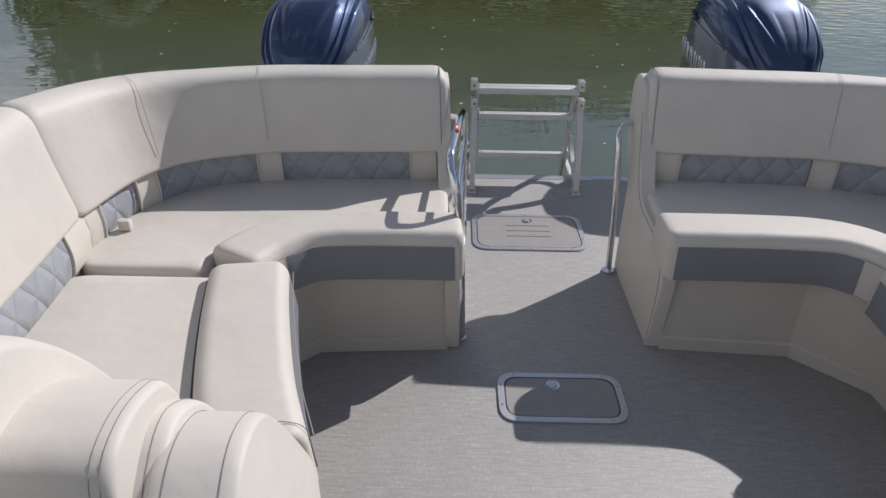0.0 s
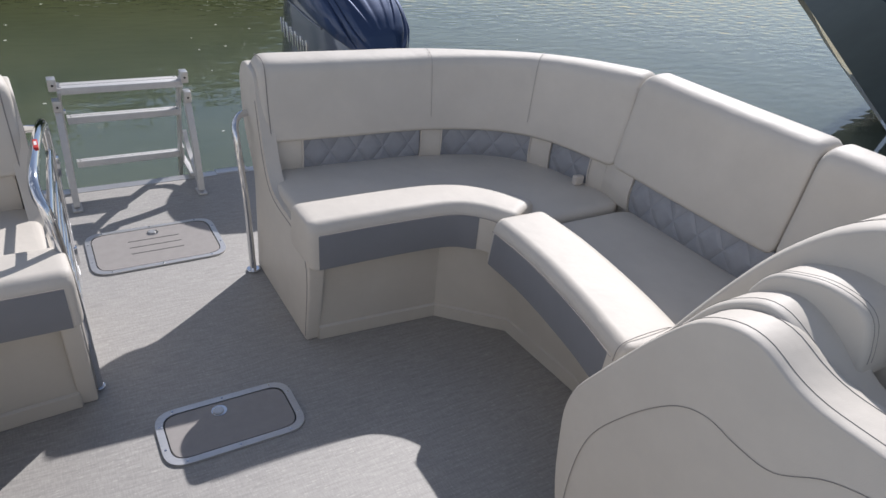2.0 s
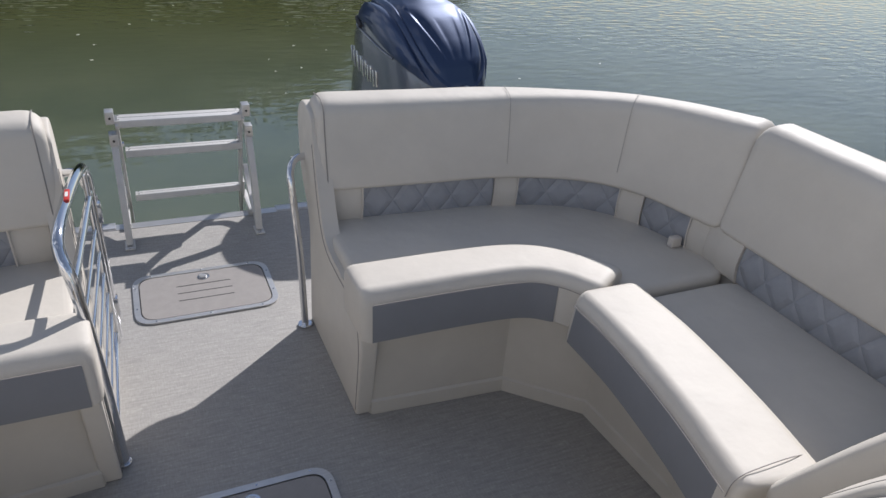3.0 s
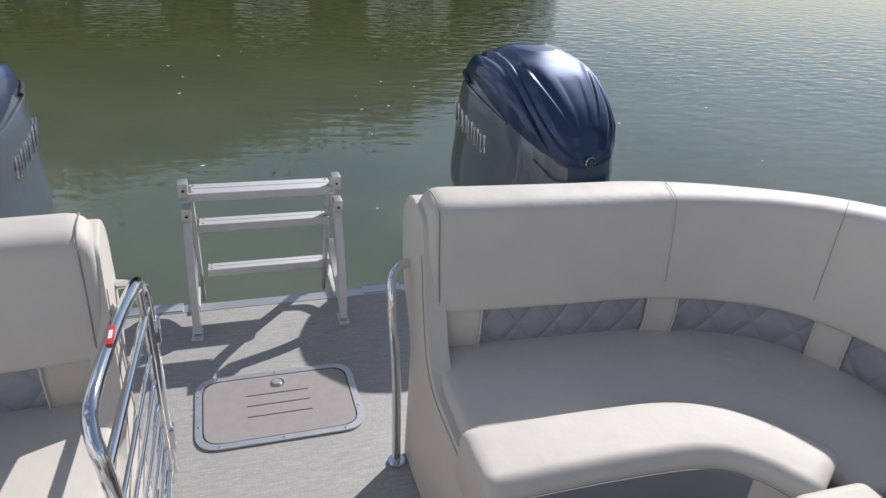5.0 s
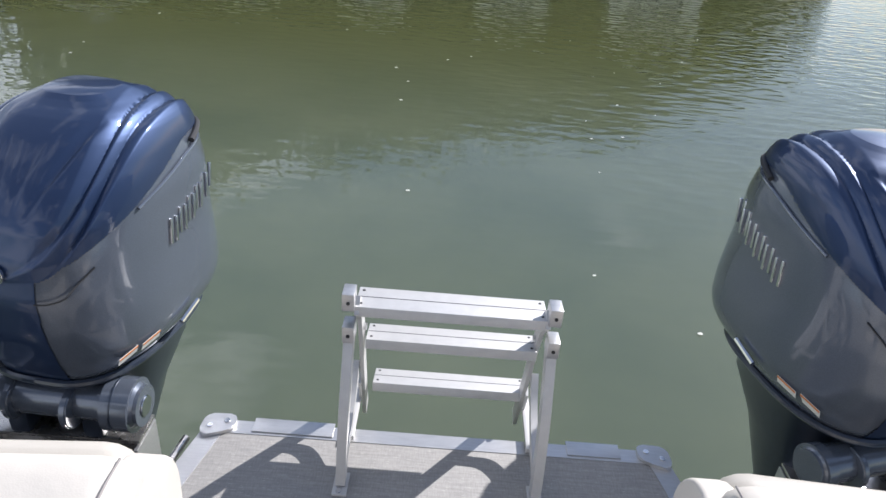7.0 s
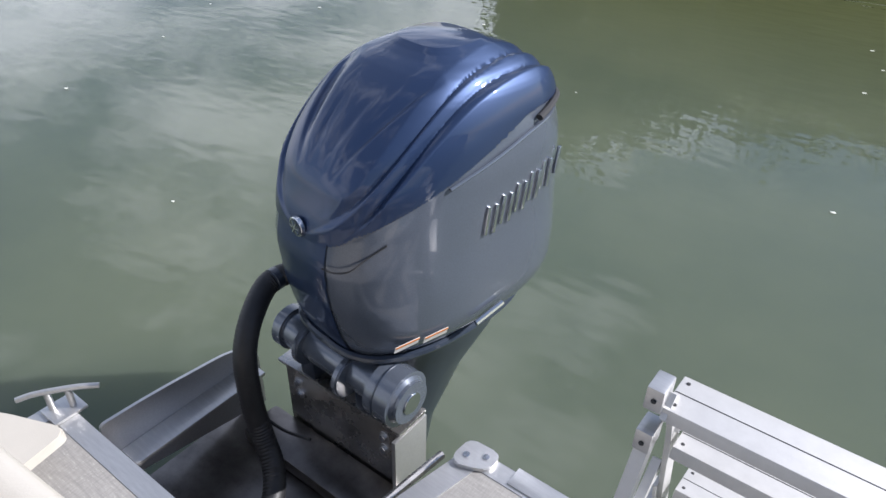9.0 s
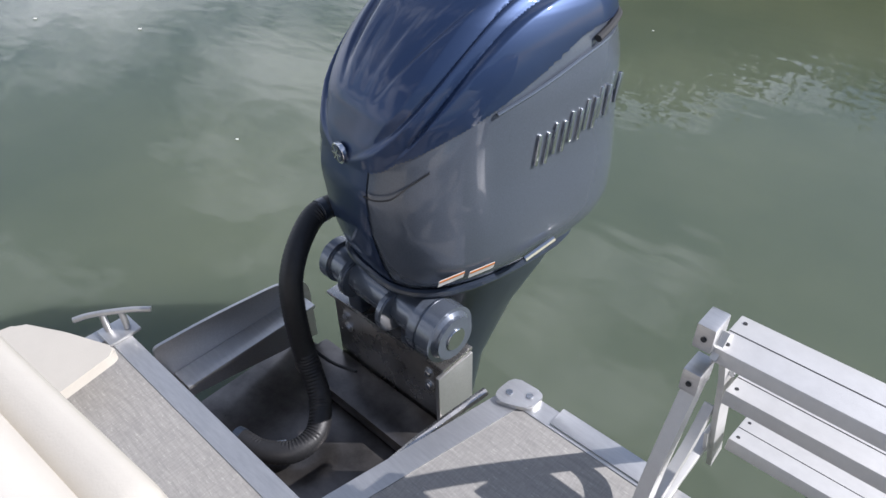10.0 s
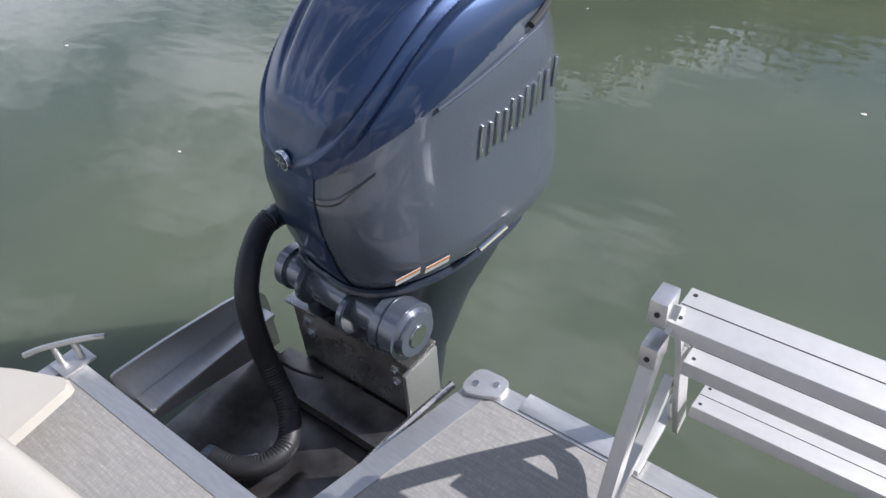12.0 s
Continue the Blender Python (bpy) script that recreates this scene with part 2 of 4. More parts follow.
# ---- mesh helpers ----
def part(name, bm, mat, parent=None, label="", smooth=True, recalc=True):
    if recalc:
        bmesh.ops.recalc_face_normals(bm, faces=bm.faces)
    me = bpy.data.meshes.new(name)
    bm.to_mesh(me)
    bm.free()
    me.materials.append(mat)
    if smooth:
        me.polygons.foreach_set("use_smooth", [True] * len(me.polygons))
        me.set_sharp_from_angle(angle=radians(38))
    ob = new(name, me)
    if parent is not None:
        ob.parent = parent
        ob.matrix_parent_inverse = parent_world(parent).inverted()
    if label:
        tagged(ob, label)
    return ob


def parent_world(ob):
    m = ob.matrix_basis.copy()
    while ob.parent is not None:
        m = ob.parent.matrix_basis @ ob.matrix_parent_inverse @ m
        ob = ob.parent
    return m


def thing(name, at, label, category, group=""):
    e = new(name)
    e.empty_display_size = 0.05
    e.location = at
    return tagged(e, label, category, group)


def box(bm, lo, hi, bevel=0.0, m=None, seg=2):
    made = bmesh.ops.create_cube(bm, size=1)["verts"]
    s = [b - a for a, b in zip(lo, hi)]
    c = [(a + b) / 2 for a, b in zip(lo, hi)]
    for v in made:
        v.co = Vector((v.co.x * s[0] + c[0], v.co.y * s[1] + c[1], v.co.z * s[2] + c[2]))
    if bevel:
        edges = list({e for v in made for e in v.link_edges})
        out = bmesh.ops.bevel(bm, geom=edges, offset=bevel, segments=seg, affect="EDGES", profile=0.6)
        made = list({v for f in out["faces"] for v in f.verts} | {v for v in made if v.is_valid})
    if m is not None:
        bmesh.ops.transform(bm, matrix=m, verts=made)
    return bm


def rounded(points, radius, seg=5):
    """A closed outline with rounded corners. radius: one number or one for each corner."""
    n, out = len(points), []
    rr = radius if isinstance(radius, (list, tuple)) else [radius] * n
    for i, p in enumerate(points):
        p, a, b = Vector(p), Vector(points[i - 1]), Vector(points[(i + 1) % n])
        da, db = a - p, b - p
        r = min(rr[i], da.length * 0.48, db.length * 0.48)
        if r < 1e-5:
            out.append(p)
            continue
        s, e = p + da.normalized() * r, p + db.normalized() * r
        for k in range(seg + 1):
            t = k / seg
            out.append(s * (1 - t) ** 2 + p * 2 * t * (1 - t) + e * t * t)
    return out


def smooth_path(points, steps=8):
    pts = [Vector(p) for p in points]
    pts = [pts[0] * 2 - pts[1], *pts, pts[-1] * 2 - pts[-2]]
    out = []
    for i in range(1, len(pts) - 2):
        a, b, c, d = pts[i - 1 : i + 3]
        for k in range(steps):
            t = k / steps
            out.append(0.5 * (2 * b + (c - a) * t + (2 * a - 5 * b + 4 * c - d) * t * t + (3 * b - a - 3 * c + d) * t**3))
    return out + [pts[-2]]


def sweep(path, profile, cap=0.0, smooth=8, bm=None):
    """Sweep a closed outline of (offset to the path's left, height) along a plan path. cap: how far the ends bulge."""
    bm = bm or bmesh.new()
    uvl = bm.loops.layers.uv.verify()
    pts = smooth_path([(p[0], p[1]) for p in path], smooth) if smooth else [Vector(p[:2]) for p in path]
    prof = [Vector(p) for p in profile]
    mid = sum(prof, Vector((0, 0))) / len(prof)
    size = max((p - mid).length for p in prof)
    rings, s, total = [], 0.0, []
    dirs = []
    for i in range(len(pts)):
        a, b = pts[max(0, i - 1)], pts[min(len(pts) - 1, i + 1)]
        dirs.append((b - a).normalized())
    plan = []
    if cap:
        for k in range(4):
            a = math.pi / 2 * k / 4
            plan.append((0, -cap * math.cos(a), 1 - cap * (1 - math.sin(a)) / size))
    plan += [(i, 0.0, 1.0) for i in range(len(pts))]
    if cap:
        for k in range(3, -1, -1):
            a = math.pi / 2 * k / 4
            plan.append((len(pts) - 1, cap * math.cos(a), 1 - cap * (1 - math.sin(a)) / size))
    for i, ext, scale in plan:
        p, d = pts[i] + dirs[i] * ext, dirs[i]
        nrm = Vector((-d.y, d.x))
        turn = 1.0
        if 0 < i < len(pts) - 1 and not smooth:
            e = (pts[i + 1] - pts[i]).normalized()
            turn = 1 / max(0.5, abs(nrm.dot(Vector((-e.y, e.x)))))
        ring = []
        for q in prof:
            o = mid + (q - mid) * scale
            xy = p + nrm * o.x * turn
            ring.append(bm.verts.new((xy.x, xy.y, o.y)))
        if rings:
            s += (p - last).length
        last = p
        rings.append(ring)
        total.append(s)
    m = len(prof)
    ls = [0.0]
    for j in range(m):
        ls.append(ls[-1] + (prof[(j + 1) % m] - prof[j]).length)
    for i in range(len(rings) - 1):
        for j in range(m):
            k = (j + 1) % m
            f = bm.faces.new((rings[i][j], rings[i + 1][j], rings[i + 1][k], rings[i][k]))
            for lp, uv in zip(f.loops, ((total[i], ls[j]), (total[i + 1], ls[j]), (total[i + 1], ls[j + 1]), (total[i], ls[j + 1]))):
                lp[uvl].uv = uv
    bm.faces.new(rings[0])
    bm.faces.new(rings[-1][::-1])
    return bm


def tube(points, r, seg=10, smooth=6, bm=None, ridge=0.0, pitch=0.012):
    bm = bm or bmesh.new()
    pts = smooth_path(points, smooth) if smooth else [Vector(p) for p in points]
    pts = [Vector(p) for p in pts]
    up, rings = None, []
    for i, p in enumerate(pts):
        d = (pts[min(len(pts) - 1, i + 1)] - pts[max(0, i - 1)]).normalized()
        if up is None:
            up = d.orthogonal().normalized()
        up = (up - d * up.dot(d)).normalized()
        side = d.cross(up)
        rad = r + (ridge if i % 2 else 0.0)
        rings.append([bm.verts.new(p + (up * math.cos(a) + side * math.sin(a)) * rad) for a in (2 * math.pi * k / seg for k in range(seg))])
    for a, b in zip(rings, rings[1:]):
        for k in range(seg):
            bm.faces.new((a[k], a[(k + 1) % seg], b[(k + 1) % seg], b[k]))
    bm.faces.new(rings[0][::-1])
    bm.faces.new(rings[-1])
    return bm


def prism(outline, z0, z1, bevel=0.0, bm=None, hole=None):
    """A flat piece with that plan outline. hole: an inner outline with as many points."""
    bm = bm or bmesh.new()
    n = len(outline)
    lo = [bm.verts.new((p[0], p[1], z0)) for p in outline]
    hi = [bm.verts.new((p[0], p[1], z1)) for p in outline]
    for i in range(n):
        bm.faces.new((lo[i], lo[(i + 1) % n], hi[(i + 1) % n], hi[i]))
    if hole:
        a = [bm.verts.new((p[0], p[1], z0)) for p in hole]
        b = [bm.verts.new((p[0], p[1], z1)) for p in hole]
        for i in range(n):
            j = (i + 1) % n
            bm.faces.new((a[j], a[i], b[i], b[j]))
            bm.faces.new((hi[i], hi[j], b[j], b[i]))
            bm.faces.new((lo[j], lo[i], a[i], a[j]))
    else:
        top = bm.faces.new(hi)
        bm.faces.new(lo[::-1])
        if bevel:
            bmesh.ops.bevel(bm, geom=list(top.edges), offset=bevel, segments=2, affect="EDGES")
    return bm


def disc(center, axis, r, depth, seg=20, bevel=0.0, bm=None):
    bm = bm or bmesh.new()
    q = Vector(axis).to_track_quat("Z", "Y").to_matrix().to_4x4()
    made = bmesh.ops.create_cone(bm, cap_ends=True, segments=seg, radius1=r, radius2=r, depth=depth, matrix=Matrix.Translation(center) @ q)["verts"]
    if bevel:
        edges = [e for e in {e for v in made for e in v.link_edges} if len(e.link_faces) == 2 and any(len(f.verts) > 4 for f in e.link_faces)]
        bmesh.ops.bevel(bm, geom=edges, offset=bevel, segments=3, affect="EDGES")
    return bm


def plate(outline, origin, ax, ay, thick, bevel=0.0):
    """A flat outline laid in the plane of ax and ay at origin, with thickness along their cross product."""
    ax, ay = Vector(ax).normalized(), Vector(ay).normalized()
    az = ax.cross(ay)
    m = Matrix.Translation(origin) @ Matrix((ax, ay, az)).transposed().to_4x4()
    bm = prism(outline, 0, thick, bevel)
    bmesh.ops.transform(bm, matrix=m, verts=bm.verts)
    return bm


def pad(outline, z0, z1, r=0.03, puff=0.006):
    """An upholstered cushion of that plan outline (counter-clockwise), with rounded, slightly puffed upper edges."""
    n, bm = len(outline), bmesh.new()
    pts = [Vector(p) for p in outline]
    area = sum(a.x * b.y - b.x * a.y for a, b in zip(pts, pts[1:] + pts[:1]))
    if area < 0:
        pts.reverse()
    ins = []
    for i in range(n):
        t = (pts[(i + 1) % n] - pts[i - 1]).normalized()
        ins.append(Vector((-t.y, t.x)))
    rings = []
    steps = [(0.006, z0), (0.0, z0 + 0.01), (0.0, z1 - r)]
    steps += [(r * (1 - math.cos(a)), z1 - r + r * math.sin(a)) for a in (math.pi / 2 * k / 5 for k in range(1, 6))]
    steps += [(r + 0.004, z1 + puff * 0.2), (r + 0.008, z1 + puff * 0.4)]
    for d, z in steps:
        rings.append([bm.verts.new((p.x + q.x * d, p.y + q.y * d, z)) for p, q in zip(pts, ins)])
    for a, b in zip(rings, rings[1:]):
        for k in range(n):
            bm.faces.new((a[k], a[(k + 1) % n], b[(k + 1) % n], b[k]))
    bm.faces.new(rings[-1])
    bm.faces.new(rings[0][::-1])
    return bm


# ---- water, far bank and trees ----
WZ = -0.56
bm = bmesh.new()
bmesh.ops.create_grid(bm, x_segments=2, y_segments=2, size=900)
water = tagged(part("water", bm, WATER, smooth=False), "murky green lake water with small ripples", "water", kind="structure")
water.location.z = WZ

bm = bmesh.new()
cols = []
for i in range(61):
    a = radians(-34 + 60 * i / 60)
    col = []
    for r, h in ((37, -0.8), (39, 0.3), (44, 1.3), (60, 3.5), (90, 5), (140, 5), (150, -1)):
        h2 = h + noise.noise((i * 0.3, r * 0.1, 0)) * 0.8 if h > 0 else h
        rr = r + noise.noise((i * 0.21, 3, 1)) * 3
        col.append(bm.verts.new((math.sin(a) * rr, math.cos(a) * rr, WZ + h2)))
    cols.append(col)
for a, b in zip(cols, cols[1:]):
    for j in range(6):
        bm.faces.new((a[j], b[j], b[j + 1], a[j + 1]))
tagged(part("ground", bm, EARTH), "grassy lake bank across the water", "bank", kind="structure")


def tree(height, spread, seed):
    """A broad tree: tapered trunk, limbs and a crown of many small leaf sprays."""
    rnd = random.Random(seed)
    e = thing("tree", (0, 0, 0), "leafy green tree on the far bank", "tree", "trees on the far bank")
    bm = bmesh.new()
    tips = []
    for k in range(9):
        z0 = height * (0.12 + 0.07 * k)
        a = k * 2.4 + rnd.random()
        reach = spread * (0.55 + 0.4 * rnd.random()) * (1 - 0.06 * k)
        end = Vector((math.cos(a) * reach, math.sin(a) * reach, z0 + height * (0.12 + 0.12 * rnd.random())))
        start = Vector((0, 0, z0))
        mid = start.lerp(end, 0.5) + Vector((0, 0, 0.3))
        tube([start, mid, end], 0.05 + 0.06 * (1 - k / 9), seg=5, smooth=2, bm=bm)
        tips += [mid, end]
    for j in range(8):
        z0, z1 = height * 0.85 * j / 8, height * 0.85 * (j + 1) / 8
        r0, r1 = 0.28 * (1 - j / 9), 0.28 * (1 - (j + 1) / 9)
        bmesh.ops.create_cone(bm, segments=8, radius1=r0, radius2=r1, depth=z1 - z0, matrix=Matrix.Translation((0, 0, (z0 + z1) / 2)))
    part("trunk", bm, BARK, e, "grey-brown trunk and limbs")
    tips.append(Vector((0, 0, height * 0.9)))
    bm = bmesh.new()
    for p in tips:
        size = spread * (0.3 + 0.2 * rnd.random())
        for _ in range(360):
            d = Vector((rnd.gauss(0, 1), rnd.gauss(0, 1), rnd.gauss(0, 0.75))) * size * 0.6
            q = p + d
            q.z = max(0.4, q.z)
            s = 0.22 + 0.26 * rnd.random()
            m = Matrix.Translation(q) @ Euler((rnd.random() * 3, rnd.random() * 3, rnd.random() * 6)).to_matrix().to_4x4()
            vs = [bm.verts.new(m @ Vector(c)) for c in ((-s, 0, 0), (0, -s * 0.6, 0), (s, 0, 0.05), (0, s * 0.6, 0))]
            bm.faces.new(vs)
    part("crown", bm, LEAF, e, "crown of small dark leaves", smooth=False, recalc=False)
    return e


seeds = [tree(15.5, 5.2, 1), tree(16.5, 5.0, 2), tree(14.5, 5.6, 3)]
rnd = random.Random(5)
k = 0
for row, (dist, count) in enumerate(((43, 22), (50, 20))):
    for i in range(count):
        deg = -24.5 + 48 * (i + 0.5 * row) / (count - 0.5) + rnd.uniform(-0.6, 0.6)
        a = radians(deg)
        s = rnd.uniform(0.79, 0.82) * (1.0 if row == 0 else 1.15) * (1 - 0.012 * max(0.0, deg + 8) - 0.03 * max(0.0, deg - 15))
        m = Matrix.Translation((math.sin(a) * dist, math.cos(a) * dist, WZ + 0.7 + row)) @ pose(0, 0, 0, 0, 0, rnd.uniform(0, 360)) @ Matrix.Scale(s, 4)
        src = seeds[k % 3]
        if k < 3:
            src.location = m.translation
            src.rotation_euler = (0, 0, rnd.uniform(0, 6))
        else:
            t = copy_thing(src, m)
            t.scale = (s, s, s)
        k += 1



def boathouse(az, dist, w, h):
    """A tall white boathouse at the water's edge across the lake. Unseen, added for its pale reflection."""
    e = thing("boathouse", (math.sin(radians(az)) * dist, math.cos(radians(az)) * dist, WZ), "tall white boathouse on the far shore, added unseen for its reflection", "boathouse", "boathouses on the far shore")
    M = Matrix.Translation(e.location) @ pose(0, 0, 0, 0, 0, -az)
    part("walls", box(bmesh.new(), (-w / 2, -1.5, 0.05), (w / 2, 1.5, h), 0.02, M), HULL_WHITE, e)
    bm = sweep([(-1.65, 0), (1.65, 0)], [(-w / 2 - 0.25, h), (0, h + w * 0.38), (w / 2 + 0.25, h), (w / 2 + 0.2, h - 0.08), (0, h + w * 0.38 - 0.12), (-w / 2 - 0.2, h - 0.08)], smooth=0)
    bmesh.ops.transform(bm, matrix=M @ pose(0, 0, 0, 0, 0, 90), verts=bm.verts)
    part("roof", bm, TRIM, e, "grey metal roof", smooth=False)
    part("door", box(bmesh.new(), (-w * 0.3, -1.53, 0.06), (w * 0.3, -1.49, h * 0.45), 0.01, M), DARKBLUE, e)
    for x in (-0.22, 0.22):
        win = part("window_frame", box(bmesh.new(), (x * w - 0.35, -1.54, h * 0.62), (x * w + 0.35, -1.48, h * 0.82), 0.01, M), HULL_WHITE, e)
        part("pane", box(bmesh.new(), (x * w - 0.28, -1.55, h * 0.64), (x * w + 0.28, -1.52, h * 0.80), 0, M), DARKBLUE, win)
    return e


for az, w, h in ((-24, 3.8, 2.9), (-14.5, 3.0, 2.3), (-5, 2.8, 2.4), (5, 3.0, 2.3), (15, 3.6, 2.3)):
    boathouse(az, 35.5, w, h)

# ---- deck ----
C = 0.53


def deck_outline(inset=0.0):
    i = inset
    return [(-1.12 + i, -2.6 + i), (2.18 - i, -2.6 + i), (2.18 - i, 3.60 - i), (1.335 - i * 0.9, 3.60 - i), (1.215 - i, 4.155 - i), (-0.155 + i, 4.155 - i), (-0.275 + i * 0.9, 3.60 - i), (-1.12 + i, 3.60 - i)]


bm = prism(deck_outline(0.05), -0.03, 0.0)
floor_ob = tagged(part("floor", bm, FLOOR, smooth=False), "grey woven vinyl deck covering", "floor", kind="structure")
bm = prism(deck_outline(0.0), -0.075, 0.002, hole=deck_outline(0.052))
trim = tagged(part("trim", bm, TRIM, smooth=False), "brushed aluminium deck edge trim", "trim", kind="structure")
bm = prism(deck_outline(0.02), -0.09, -0.0302)
tagged(part("deck_base", bm, WELDED, smooth=False), "bare aluminium deck frame", "deck", kind="structure")


def screw(parent, p, r=0.006, axis=(0, 0, 1), name="screw", mat=None):
    part(name, disc(p, axis, r, 0.004, 10, 0.001), mat or CHROME, parent)


def corner_plate(s):
    e = thing("corner_plate", (C + s * 0.64, 4.1, 0.002), "cast aluminium corner plate screwed to the deck edge", "corner plate", "corner plates of the stern deck")
    o = [(C + s * u, y) for u, y in ((0.695, 4.165), (0.605, 4.17), (0.60, 4.115), (0.63, 4.095), (0.685, 4.075), (0.70, 4.10))]
    part("plate", prism(rounded(o, 0.02), 0.0025, 0.014, 0.003), TRIM, e)
    for u, y in ((0.672, 4.115), (0.628, 4.138)):
        screw(e, (C + s * u, y, 0.016), 0.009)
    return e


corner_plate(-1)
corner_plate(1)
for x0, x1, g in ((-0.02, 0.22, 0), (0.92, 1.08, 1)):
    rail = thing("deck_rail_strip", (x0, 4.14, 0.003), "aluminium strip along the stern deck edge", "edge strip", "stern edge strips")
    part("strip", box(bmesh.new(), (x0, 4.112, 0.0025), (x1, 4.168, 0.006), 0.001), TRIM, rail)


for s in (-1, 1):
    k = thing("deck_rivet", (C + s * 0.83, 3.575, 0.002), "round steel rivet in the corner of the deck trim", "rivet", "rivets of the deck trim")
    screw(k, (C + s * 0.822, 3.576, 0.0045), 0.007)


def hatch(x0, y0, x1, y1, radius, slots, latch):
    cx, cy = (x0 + x1) / 2, (y0 + y1) / 2
    e = thing("deck_hatch", (cx, cy, 0.0), "grey deck hatch in a rounded aluminium frame" + (" with three slots" if slots else ""), "deck hatch", "hatches in the deck")
    rect = lambda d: rounded([(x0 + d, y0 + d), (x1 - d, y0 + d), (x1 - d, y1 - d), (x0 + d, y1 - d)], radius - d * 0.8, 7)
    part("frame", prism(rect(0), 0.0005, 0.007, hole=rect(0.021)), TRIM, e, "screwed aluminium frame")
    part("gap", prism(rect(0.0212), 0.0005, 0.0015), SLOT, e, "dark gap round the lid")
    lid = part("lid", prism(rect(0.025), 0.0018, 0.006, 0.0015), HATCH, e, "grey plastic lid")
    for fx, fy in ((0.12, 0), (0.5, 0), (0.88, 0), (0.12, 1), (0.5, 1), (0.88, 1), (0, 0.3), (0, 0.75), (1, 0.3), (1, 0.75)):
        screw(e, (x0 + 0.0105 + fx * (x1 - x0 - 0.021), y0 + 0.0105 + fy * (y1 - y0 - 0.021), 0.0075), 0.0035)
    for i in range(slots):
        y = y0 + (y1 - y0) * (0.36 + 0.15 * i)
        part("slot", box(bmesh.new(), (cx - 0.1, y - 0.002, 0.0055), (cx + 0.1, y + 0.002, 0.0066)), SLOT, lid)
    lx, ly = latch
    la = part("latch", disc((lx, ly, 0.007), (0, 0, 1), 0.023, 0.004, 24, 0.001), CHROME, lid, "round steel pull latch")
    part("latch_grip", disc((lx - 0.003, ly - 0.002, 0.011), (0, 0, 1), 0.016, 0.006, 20, 0.002), TRIM, la)
    return e


hatch(0.325, 2.262, 0.725, 2.49, 0.065, 0, (0.505, 2.43))
hatch(0.265, 3.325, 0.775, 3.665, 0.075, 3, (0.525, 3.60))
hatch(0.30, 1.58, 0.73, 1.90, 0.065, 0, (0.52, 1.84))


# ---- lounges ----
def mirror(bm, s, rise=False):
    """Lay a lounge part, drawn from the boat's middle line outwards, on its side. rise: the backs climb towards the bow."""
    for v in bm.verts:
        if rise and v.co.z > 0.56:
            t = min(1.0, max(0.0, (3.12 - v.co.y) / 0.65))
            v.co.z += (v.co.z - 0.56) / 0.32 * (-0.042 + 0.062 * t)
        v.co.x = C + s * v.co.x
        if s < 0:
            v.co.x += (2.65 - v.co.y) * 0.06 - max(0, v.co.z) * 0.03
            v.co.y -= 0.03
    return bm


BACK = [(0.38, 3.075), (0.68, 3.055), (0.96, 3.035), (1.22, 2.945), (1.36, 2.79), (1.43, 2.53)]
SIDE = [(1.43, 2.47), (1.425, 2.2), (1.425, 1.62)]
CUSHION = rounded([(0.0, 0.558), (0.035, 0.74), (0.055, 0.875), (0.185, 0.885), (0.215, 0.76), (0.14, 0.555)], [0.02, 0.1, 0.05, 0.05, 0.1, 0.03], 5)


def length_cut(path, a, b):
    """The stretch of a smoothed path between two distances along it."""
    pts, out, s = smooth_path(path, 12), [], 0.0
    for p, q in zip(pts, pts[1:]):
        d = (q - p).length
        for w in (a, b):
            if s < w <= s + d or (w == 0 and s == 0 and w == a and not out):
                out.append(p.lerp(q, (w - s) / d if d else 0))
                if w == b:
                    return out
        if a < s + d < b:
            out.append(q)
        s += d
    return out + ([pts[-1]] if (out[-1] - pts[-1]).length > 1e-4 else [])


def offset_path(path, d):
    pts, out = smooth_path(path, 6), []
    for i, p in enumerate(pts):
        t = (pts[min(i + 1, len(pts) - 1)] - pts[max(0, i - 1)]).normalized()
        out.append(p + Vector((-t.y, t.x)) * d)
    return out


def seam(s, parent, path, z, off=0.0, r=0.0014, smooth=0):
    pts = [(p[0], p[1], z) for p in (offset_path(path, off) if len(path) > 2 or off else path)]
    part("stitched_seam", mirror(tube(pts, r, 5, smooth), s), THREAD, parent)


